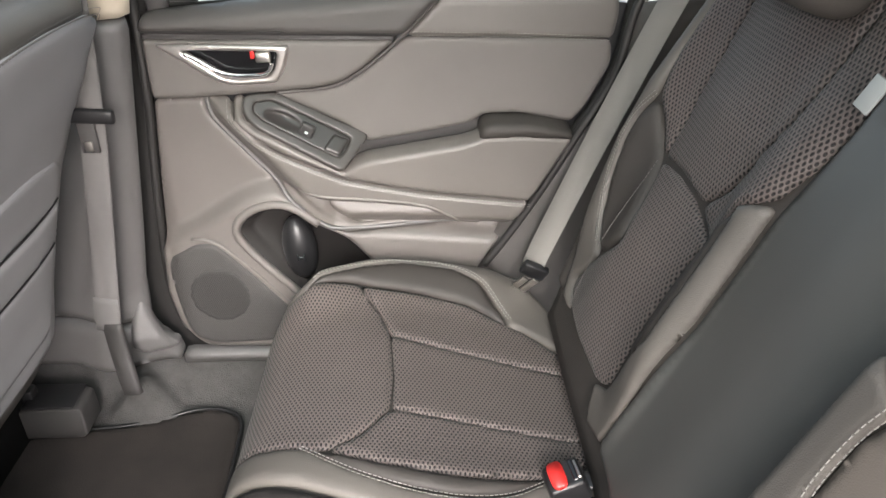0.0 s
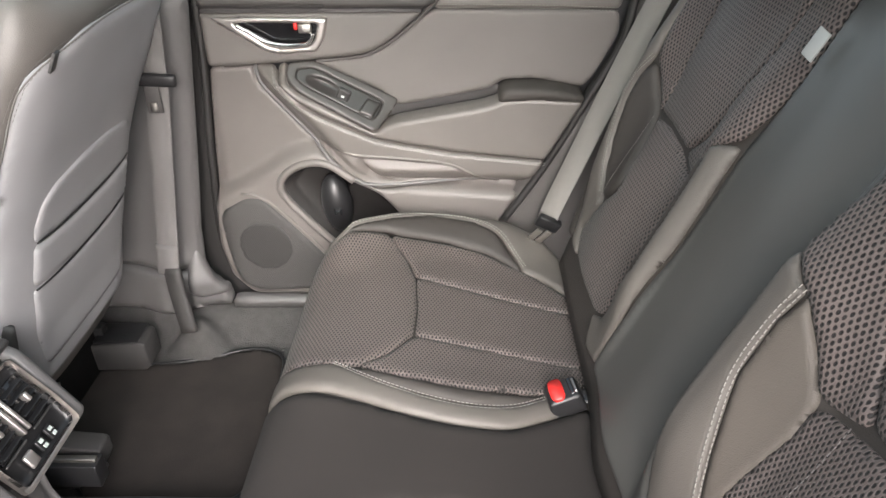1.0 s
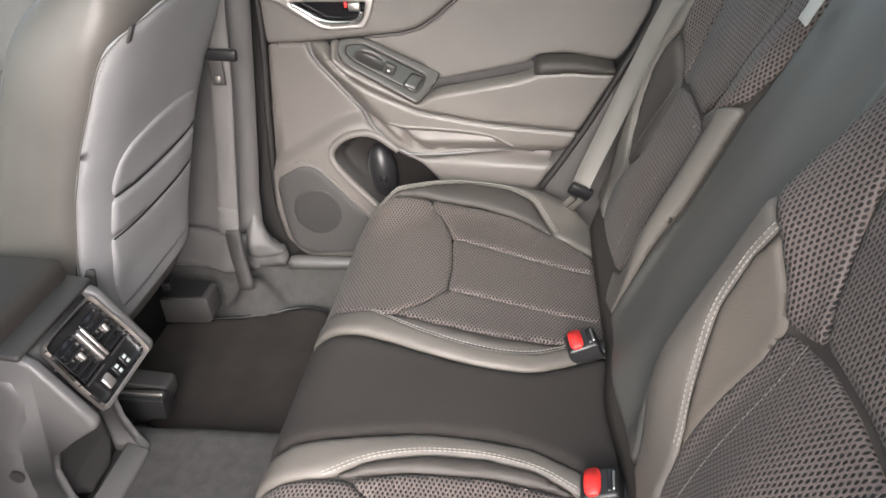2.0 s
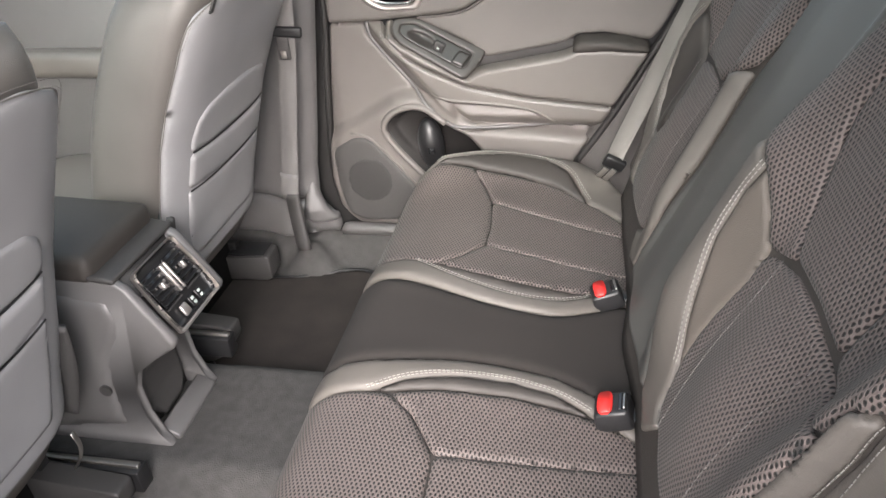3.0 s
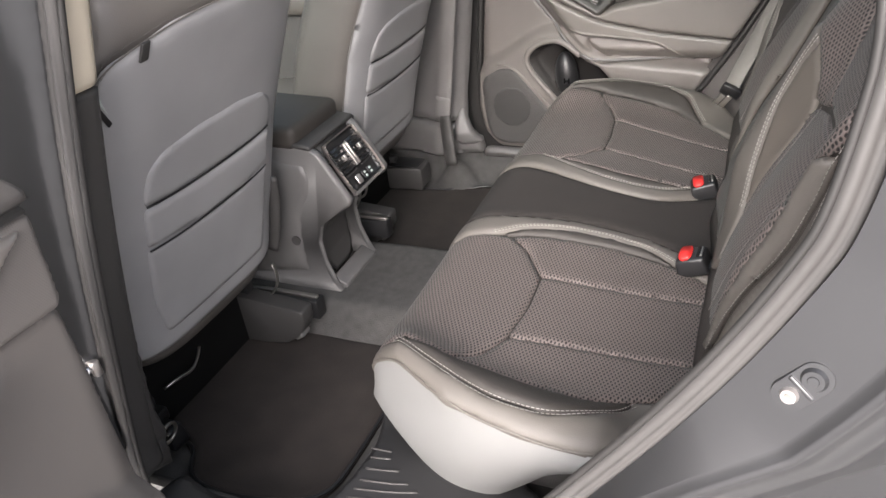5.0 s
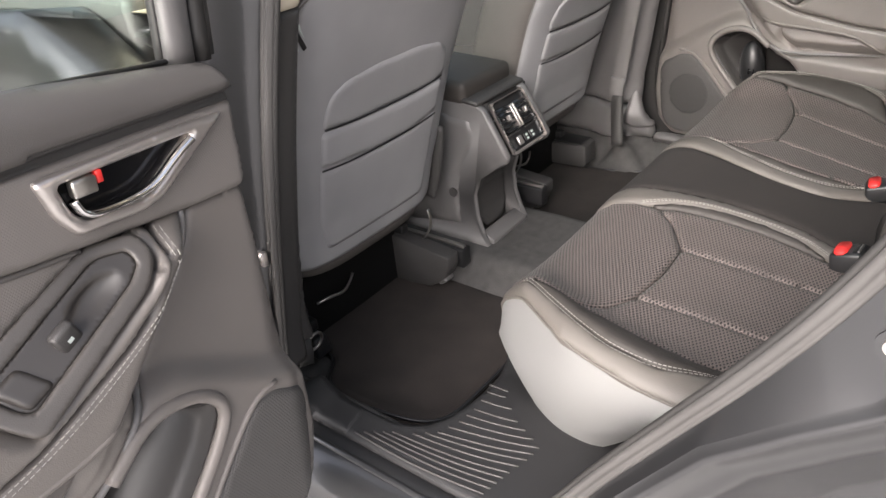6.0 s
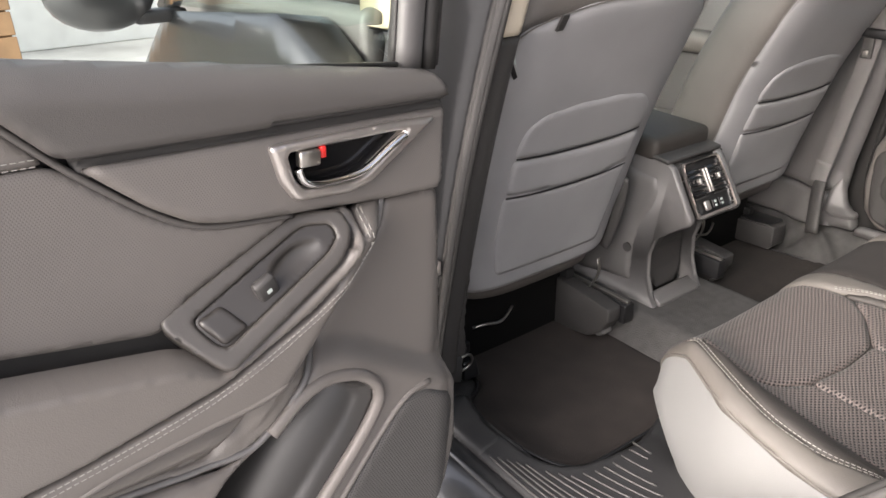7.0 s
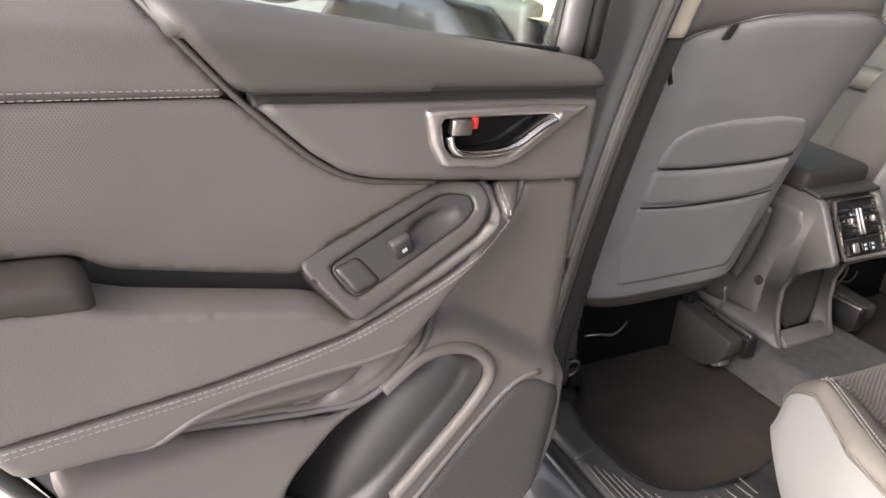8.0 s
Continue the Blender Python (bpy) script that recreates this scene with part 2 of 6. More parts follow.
def patch(name, poly, S, mat, parent=None, h=0.012, puff=0.005, rad=0.015, sink=0.002, skirt=0.008, flip=False, soft=2, holes=(), label="", wrinkle=0.0):
    """A sewn or moulded panel on the surface S(u, v): full in the middle, turned down along its edge."""
    p = resample(smooth_outline(poly, soft), h)
    loops = [p] + [resample(smooth_outline(k, soft), h) for k in holes]
    lo, hi = p.min(0), p.max(0)
    gx, gy = np.meshgrid(np.arange(lo[0], hi[0], h), np.arange(lo[1], hi[1], h * 0.87))
    gx[1::2] += h / 2
    g = np.column_stack((gx.ravel(), gy.ravel()))
    keep = inside(p, g) & (edge_distance(p, g) > 0.45 * h)
    for k in loops[1:]:
        keep &= ~inside(k, g) & (edge_distance(k, g) > 0.45 * h)
    g = g[keep]
    q = np.vstack(loops + [g])
    edges, base = [], 0
    for k in loops:
        n = len(k)
        edges += [(base + i, base + (i + 1) % n) for i in range(n)]
        base += n
    from mathutils.geometry import delaunay_2d_cdt
    vs, _, fs, *_ = delaunay_2d_cdt([Vector(v) for v in q], edges, [], 0, 1e-7)
    q = np.array([tuple(v) for v in vs])
    fs = np.array([f for f in fs if len(f) == 3])
    c = q[fs].mean(axis=1)
    ok = inside(p, c)
    for k in loops[1:]:
        ok &= ~inside(k, c)
    fs = fs[ok]
    d = edge_distance(p, q)
    for k in loops[1:]:
        d = np.minimum(d, edge_distance(k, q))
    t = np.clip(d / rad, 0, 1)
    off = -sink + (puff + sink) * np.sqrt(1 - (1 - t) ** 2)
    if wrinkle:
        off = off + wrinkle * t * np.array([noise.noise((u * 14, v * 14, 3.1)) for u, v in q])
    N = normals(S, q, flip)
    V = S(q[:, 0], q[:, 1]) + N * off[:, None]
    a, b, cc = V[fs[:, 0]], V[fs[:, 1]], V[fs[:, 2]]
    if len(fs) and (np.cross(b - a, cc - a) * N[fs[:, 0]]).sum() < 0:
        fs = fs[:, ::-1]
    faces = [tuple(f) for f in fs]
    if skirt:
        used = {}
        for f in faces:
            for i in range(3):
                e = (f[i], f[(i + 1) % 3])
                used[e] = 1
        rim = [e for e in used if (e[1], e[0]) not in used]
        low, extra = {}, []
        for e in rim:
            for i in e:
                if i not in low:
                    low[i] = len(V) + len(extra)
                    extra.append(V[i] - N[i] * skirt)
        for i, j in rim:
            faces.append((j, i, low[i], low[j]))
        if extra:
            V = np.vstack((V, np.array(extra)))
            q = np.vstack((q, q[list(low)]))
    if mat is CLOTH:
        q, n = even_pattern(S, q, p.mean(0)), len(low) if skirt else 0
        if n:  # the pattern runs on down the rim
            out = q[-n:] - q.mean(0)
            q[-n:] += skirt * out / np.linalg.norm(out, axis=1)[:, None]
    return mesh(name, V, faces, mat, parent, label, q)


def frames_along(P, closed=False, up=None):
    P = np.asarray(P, dtype=float)
    T = (np.roll(P, -1, 0) - np.roll(P, 1, 0)) if closed else np.gradient(P, axis=0)
    T /= np.maximum(np.linalg.norm(T, axis=1), 1e-12)[:, None]
    if up is None:
        u = np.array((0, 0, 1.0)) if abs(T[0][2]) < 0.9 else np.array((1.0, 0, 0))
        U = []
        for t in T:
            u = u - t * (u @ t)
            u = u / max(np.linalg.norm(u), 1e-9)
            U.append(u)
        U = np.array(U)
    else:
        U = np.broadcast_to(np.asarray(up, dtype=float), P.shape).copy()
        U -= T * (U * T).sum(1)[:, None]
        U /= np.maximum(np.linalg.norm(U, axis=1), 1e-9)[:, None]
    return T, U, np.cross(T, U)


def sweep(name, pts, section, mat, parent=None, label="", closed=False, up=None, smooth=True, taper=None):
    """A bar of the given cross-section (side, up) along a line of points."""
    P = np.asarray(pts, dtype=float)
    T, U, W = frames_along(P, closed, up)
    sec = np.asarray(section, dtype=float)
    n, m = len(P), len(sec)
    k = np.ones(n) if taper is None else np.asarray(taper)
    V = (P[:, None, :] + (W[:, None, :] * sec[None, :, 0:1] + U[:, None, :] * sec[None, :, 1:2]) * k[:, None, None]).reshape(-1, 3)
    F = []
    for i in range(n if closed else n - 1):
        j = (i + 1) % n
        for a in range(m):
            b = (a + 1) % m
            F.append((i * m + a, i * m + b, j * m + b, j * m + a))
    if not closed:
        F.append(tuple(range(m))[::-1])
        F.append(tuple((n - 1) * m + a for a in range(m)))
    s = np.concatenate(([0], np.cumsum(np.linalg.norm(np.diff(P, axis=0), axis=1))))
    uv = np.column_stack((np.repeat(s, m), np.tile(np.arange(m) * 0.01, n)))
    bm = bmesh.new()
    vs = [bm.verts.new(v) for v in V]
    for f in F:
        bm.faces.new([vs[i] for i in f])
    return part(name, bm, mat, parent, label, smooth)


def disc(r, n=10, rx=1.0):
    return [(r * rx * math.cos(2 * math.pi * i / n), r * math.sin(2 * math.pi * i / n)) for i in range(n)]


def slab(w, t, r=0.0):
    """A flat section w wide and t thick with eased corners."""
    r = r or t * 0.35
    a, b = w / 2, t / 2
    return [(-a + r, -b), (a - r, -b), (a, -b + r), (a, b - r), (a - r, b), (-a + r, b), (-a, b - r), (-a, -b + r)]


def block(name, size, at, mat, parent=None, label="", bevel=0.004, rot=(0, 0, 0), seg=2, taper=(1, 1)):
    bm = bmesh.new()
    bmesh.ops.create_cube(bm, size=1.0)
    for v in bm.verts:
        k = taper if v.co.z > 0 else (1, 1)
        v.co = Vector((v.co.x * size[0] * k[0], v.co.y * size[1] * k[1], v.co.z * size[2]))
    if bevel:
        bmesh.ops.bevel(bm, geom=list(bm.edges), offset=min(bevel, 0.45 * min(size)), segments=seg, affect="EDGES", profile=0.5)
    bmesh.ops.transform(bm, matrix=pose(*at, *rot), verts=bm.verts)
    return part(name, bm, mat, parent, label, True if bevel and seg > 1 else False)


def stitches(name, S, line, mat, parent, flip=False, rows=(-0.003, 0.003), length=0.0045, gap=0.0022, r=0.00045, high=0.002, soft=2, label=""):
    """Rows of sewn thread that lie on the surface S along a line."""
    p = resample(chaikin(line, soft, False), length + gap, False)
    V, F = [], []
    t = np.gradient(p, axis=0)
    t /= np.linalg.norm(t, axis=1)[:, None]
    side = np.column_stack((-t[:, 1], t[:, 0]))
    for o in rows:
        a = p + side * o - t * length / 2
        b = p + side * o + t * length / 2
        NA = normals(S, p, flip)
        A = S(a[:, 0], a[:, 1]) + NA * high
        B = S(b[:, 0], b[:, 1]) + NA * high
        for i in range(len(p)):
            d = B[i] - A[i]
            w = np.cross(NA[i], d)
            w = w / max(np.linalg.norm(w), 1e-9) * r
            k = len(V)
            up = NA[i] * r
            for e in (A[i], B[i]):
                V += [e - w - up, e + w - up, e + w * 0.5 + up, e - w * 0.5 + up]
            F += [(k, k + 4, k + 5, k + 1), (k + 1, k + 5, k + 6, k + 2), (k + 2, k + 6, k + 7, k + 3), (k + 3, k + 7, k + 4, k), (k, k + 1, k + 2, k + 3), (k + 7, k + 6, k + 5, k + 4)]
    return mesh(name, V, F, mat, parent, label, smooth=False)


def bead(name, S, line, r, mat, parent, flip=False, high=0.0, closed=False, soft=2, h=0.012, label="", rx=1.0):
    """A round bead (piping, moulding, lip) that runs along a line on the surface S."""
    p = chaikin(line, soft, closed) if soft else np.asarray(line, dtype=float)
    p = resample(p, h, closed)
    N = normals(S, p, flip)
    return sweep(name, S(p[:, 0], p[:, 1]) + N * high, disc(r, 8, rx), mat, parent, label, closed, N)


# ---- rear bench ----
CU = np.array([  # run along the cushion from its front skirt to its back: u, x, z
    (-0.50, -0.215, 0.455), (-0.44, -0.262, 0.500), (-0.38, -0.288, 0.555), (-0.33, -0.296, 0.605), (-0.29, -0.288, 0.645), (-0.26, -0.268, 0.670),
    (-0.235, -0.243, 0.684), (-0.20, -0.205, 0.691), (-0.14, -0.142, 0.688), (-0.08, -0.08, 0.681), (0.0, 0.0, 0.668), (0.08, 0.08, 0.654), (0.14, 0.14, 0.644), (0.24, 0.24, 0.632)])


def cushion(u, v):
    u, v = np.asarray(u, dtype=float), np.asarray(v, dtype=float)
    uu = np.linspace(-0.5, 0.24, 149)
    k = np.exp(-np.linspace(-2, 2, 9) ** 2)
    k /= k.sum()
    X = np.interp(uu, CU[:, 0], CU[:, 1])
    Z = np.interp(uu, CU[:, 0], CU[:, 2])
    X[4:-4], Z[4:-4] = np.convolve(X, k, "valid"), np.convolve(Z, k, "valid")
    x, z = np.interp(u, uu, X), np.interp(u, uu, Z)
    a = np.abs(v)
    top = np.clip((u + 0.33) / 0.12, 0, 1)
    seat = -0.008 * np.exp(-((a - 0.36) / 0.10) ** 2)
    rim = np.interp(u, [-0.335, -0.31, -0.285, -0.25, -0.20, -0.11, 0.0, 0.10, 0.16], [0.52, 0.533, 0.547, 0.57, 0.60, 0.648, 0.664, 0.662, 0.65])
    crest = np.interp(u, [-0.31, -0.20, -0.11, 0.0, 0.1], [0.51, 0.567, 0.607, 0.62, 0.62])
    outer = 0.040 * np.exp(-((a - crest) / 0.058) ** 2) * np.clip((0.23 - u) / 0.13, 0.1, 1) * np.clip((u + 0.31) / 0.10, 0.15, 1)
    inner = 0.008 * np.exp(-((a - 0.14) / 0.05) ** 2)
    edge = -0.007 * np.clip((a - rim + 0.022) / 0.022, 0, 1.3) ** 2
    z = z + top * (seat + outer + inner + edge)
    corner = np.clip((a - 0.44) / 0.2, 0, 1) ** 2 * np.clip((-0.1 - u) / 0.2, 0, 1)
    x = x + 0.03 * corner
    return np.column_stack((x, v, z))


def cushion_panels(bench, s):
    """The panels of one outer seat; s is 1 for the door side at +y, -1 for the other."""
    m = lambda pts: [(u, s * y) for u, y in pts]
    F = dict(h=0.008, puff=0.0014, rad=0.006, sink=0.0022, soft=0.012)
    patch("cushion_panel", m([(-0.40, 0.195), (-0.26, 0.190), (-0.155, 0.182), (-0.115, 0.215), (-0.074, 0.278), (-0.072, 0.36), (-0.08, 0.456), (-0.10, 0.51), (-0.135, 0.556), (-0.26, 0.538), (-0.31, 0.527), (-0.40, 0.515)]), cushion, CLOTH, bench, label="brown-grey perforated mesh cloth thigh panel", **F)
    patch("cushion_panel", m([(-0.152, 0.181), (-0.112, 0.214), (-0.071, 0.276), (0.04, 0.262), (0.225, 0.236), (0.225, 0.20), (0.16, 0.163), (0.03, 0.150), (-0.08, 0.162)]), cushion, CLOTH, bench, label="brown-grey perforated mesh cloth inboard panel", **F)
    patch("cushion_panel", m([(-0.070, 0.278), (-0.069, 0.36), (-0.077, 0.454), (0.0, 0.437), (0.225, 0.395), (0.225, 0.238), (0.04, 0.264)]), cushion, CLOTH, bench, label="brown-grey perforated mesh cloth centre panel", **F)
    patch("cushion_panel", m([(-0.077, 0.457), (-0.097, 0.511), (-0.132, 0.557), (-0.02, 0.560), (0.06, 0.550), (0.10, 0.530), (0.15, 0.505), (0.21, 0.45), (0.225, 0.397), (0.0, 0.440)]), cushion, CLOTH, bench, label="brown-grey perforated mesh cloth outboard panel", **F)
    # outer bolster: dark insert inside an arc of pale leatherette
    B = dict(h=0.009, puff=0.004, rad=0.012, soft=0.012)
    patch("bolster_insert", m([(-0.235, 0.546), (-0.14, 0.560), (-0.02, 0.564), (0.06, 0.554), (0.10, 0.534), (0.125, 0.518), (0.124, 0.532), (0.107, 0.560), (0.080, 0.598), (0.03, 0.626), (-0.05, 0.625), (-0.13, 0.600), (-0.20, 0.566)]), cushion, LEATHER_DARK, bench, label="charcoal leatherette bolster insert", **B)
    patch("outer_bolster", m([(-0.31, 0.530), (-0.26, 0.541), (-0.235, 0.549), (-0.20, 0.569), (-0.13, 0.603), (-0.05, 0.628), (0.03, 0.629), (0.082, 0.601), (0.110, 0.563), (0.128, 0.532), (0.128, 0.518), (0.155, 0.508), (0.215, 0.455), (0.238, 0.44), (0.238, 0.53), (0.18, 0.615), (0.10, 0.661), (-0.0, 0.664), (-0.11, 0.648), (-0.20, 0.600), (-0.25, 0.570), (-0.285, 0.547), (-0.31, 0.536)]), cushion, SEAT_LEATHER, bench, label="grey leatherette outer bolster with pale double stitching", **dict(B, h=0.006, soft=0.008))
    stitches("stitching", cushion, m([(-0.215, 0.563), (-0.13, 0.606), (-0.05, 0.631), (0.03, 0.632), (0.084, 0.604), (0.112, 0.566), (0.131, 0.532)]), THREAD, bench, high=0.004, rows=(-0.002, 0.004))
    # inner bolster
    patch("bolster_insert", m([(-0.175, 0.179), (-0.08, 0.158), (0.03, 0.146), (0.10, 0.148), (0.145, 0.157), (0.09, 0.126), (0.02, 0.117), (-0.06, 0.127), (-0.13, 0.150)]), cushion, LEATHER_DARK, bench, label="charcoal leatherette bolster insert", **B)
    patch("inner_bolster", m([(-0.40, 0.191), (-0.26, 0.186), (-0.18, 0.179), (-0.13, 0.147), (-0.06, 0.123), (0.02, 0.113), (0.09, 0.122), (0.15, 0.155), (0.225, 0.196), (0.238, 0.15), (0.15, 0.112), (0.08, 0.080), (0.0, 0.078), (-0.08, 0.088), (-0.18, 0.115), (-0.26, 0.128), (-0.40, 0.13)]), cushion, SEAT_LEATHER, bench, label="grey leatherette inner bolster with pale stitching", **B)
    stitches("stitching", cushion, m([(-0.185, 0.177), (-0.13, 0.142), (-0.06, 0.119), (0.02, 0.109), (0.09, 0.118), (0.138, 0.145)]), THREAD, bench, high=0.004, rows=(-0.0025, 0.0025))

    # side skirt below the bolster
    rim = resample(chaikin([(-0.335, 0.520), (-0.31, 0.533), (-0.285, 0.547), (-0.25, 0.570), (-0.20, 0.600), (-0.11, 0.648), (0.0, 0.664), (0.10, 0.660), (0.16, 0.635)], 2, False), 0.010, False)
    top = cushion(rim[:, 0], rim[:, 1] - 0.003) - np.array((0, 0, 0.001))
    lip = cushion(rim[:, 0], rim[:, 1] - 0.001)
    low = chaikin([(-0.285, 0.57), (-0.280, 0.56), (-0.266, 0.530), (-0.235, 0.475), (-0.20, 0.435), (-0.155, 0.413), (-0.11, 0.425), (-0.06, 0.470), (0.0, 0.540), (0.06, 0.615), (0.12, 0.645), (0.17, 0.625)], 2, False)
    low = resample(low, 0.004, False)
    k = np.linspace(0, len(low) - 1, len(top))
    low = np.column_stack([np.interp(k, np.arange(len(low)), low[:, i]) for i in range(2)])
    V, Fq, n, rows = [], [], len(top), 16
    for r in range(rows + 1):
        f = r / rows
        for i in range(n):
            yb = 0.545 + 0.297 * (low[i][0] + 0.28)
            x = top[i][0] * (1 - f) + low[i][0] * f
            y = top[i][1] * (1 - f) + yb * f + 0.016 * math.sin(math.pi * min(f * 1.15, 1)) - 0.28 * max(f - 0.75, 0) ** 2
            V.append((x, s * y, top[i][2] * (1 - f) + low[i][1] * f))
    for r in range(rows):
        for i in range(n - 1):
            q = (r * n + i, r * n + i + 1, (r + 1) * n + i + 1, (r + 1) * n + i)
            Fq.append(q if s < 0 else q[::-1])
    mesh("side_skirt", V, Fq, SKIRT, bench, "pale grey vinyl cushion side skirt")
    sweep("skirt_seam", (lip + np.array((0, 0, 0.001))) * np.array((1, s, 1)), disc(0.0024, 10), SEAT_LEATHER, bench)


def make_bench():
    bench = thing("rear_bench", "three-place rear bench with mesh cloth and grey leatherette bolsters", "car seat")
    for s in (1, -1):
        cushion_panels(bench, s)
    patch("centre_cushion", [(-0.44, -0.128), (-0.44, 0.128), (-0.26, 0.122), (-0.18, 0.108), (-0.08, 0.083), (0.0, 0.073), (0.08, 0.075), (0.15, 0.108), (0.232, 0.15), (0.232, -0.15), (0.15, -0.108), (0.08, -0.075), (0.0, -0.073), (-0.08, -0.083), (-0.18, -0.108), (-0.26, -0.122)], cushion, CENTRE, bench, h=0.012, puff=0.004, rad=0.02, label="plain black cloth centre cushion")
    # foam core under the covers
    v = np.linspace(-0.60, 0.60, 61)
    u = np.linspace(-0.48, 0.236, 40)
    U, W = np.meshgrid(u, v)
    P = cushion(U.ravel(), W.ravel() * (1 - 0.22 * np.clip((0.02 - U.ravel()) / 0.2, 0, 1)))
    P[:, 2] -= 0.008 + 0.05 * np.clip((np.abs(W.ravel()) - 0.50) / 0.1, 0, 1)
    P[:, 0] += np.where(U.ravel() < -0.25, 0.008, 0)
    nu = len(u)
    F = [(j * nu + i, j * nu + i + 1, (j + 1) * nu + i + 1, (j + 1) * nu + i) for j in range(len(v) - 1) for i in range(nu - 1)]
    mesh("cushion_base", P, F, LEATHER_DARK, bench)
    make_backrest(bench)
    return bench


BO, BD, BN = np.array((0.2, 0.0, 0.66)), np.array((0.392, 0.0, 0.920)), np.array((-0.920, 0.0, 0.392))


def back(y, s):
    y, s = np.asarray(y, dtype=float), np.asarray(s, dtype=float)
    a = np.abs(y)
    up = np.clip((s - 0.03) / 0.2, 0, 1)
    up = up * up * (3 - 2 * up)
    fade = np.clip((0.80 - s) / 0.35, 0, 1)
    off = 0.010 + 0.028 * np.exp(-((a - 0.36) / 0.10) ** 2) * np.exp(-((s - 0.22) / 0.14) ** 2)
    left = y < 0
    line = sum(np.interp(s + k, [0.05, 0.14, 0.208, 0.27, 0.338, 0.406, 0.476, 0.56], [0.468, 0.486, 0.496, 0.503, 0.518, 0.537, 0.550, 0.557]) for k in (-0.04, -0.02, 0, 0.02, 0.04)) / 5
    crest = np.where(left, line, 0.512)
    high = np.where(left, np.interp(s, [0.18, 0.42, 0.60], [0.030, 0.048, 0.054]), 0.014 + 0.030 * np.clip((s - 0.14) / 0.22, 0, 1))
    off = off + high * np.exp(-(np.where(left, np.minimum(a - crest, 0), a - crest) / 0.047) ** 2) * up * fade
    i0, i1 = np.clip((a - np.where(left, 0.090, 0.121)) / 0.034, 0, 1), np.clip((a - np.where(left, 0.140, 0.165)) / np.where(left, 0.100, 0.070), 0, 1)
    off = off + np.where(left, 0.046, 0.030) * i0 * i0 * (3 - 2 * i0) * (1 - i1 * i1 * (3 - 2 * i1)) * up * np.clip((0.64 - s) / 0.22, 0.2, 1)
    off = off + 0.014 * np.exp(-(y / 0.08) ** 2)
    off = off + np.where(left, 0.012, 0.024) * np.exp(-((a - 0.32) / 0.11) ** 2) * np.clip((s - 0.36) / 0.12, 0, 1)
    off = off - 2.2 * np.clip(a - np.where(left, crest + 0.010, 0.530), 0, 1) ** 1.1 - 0.10 * np.clip(0.06 - s, 0, 1)
    off = off - 1.2 * np.clip(s - 0.60, 0, 1) ** 2
    P = BO + s[:, None] * BD + off[:, None] * BN
    P[:, 1] = y
    return P


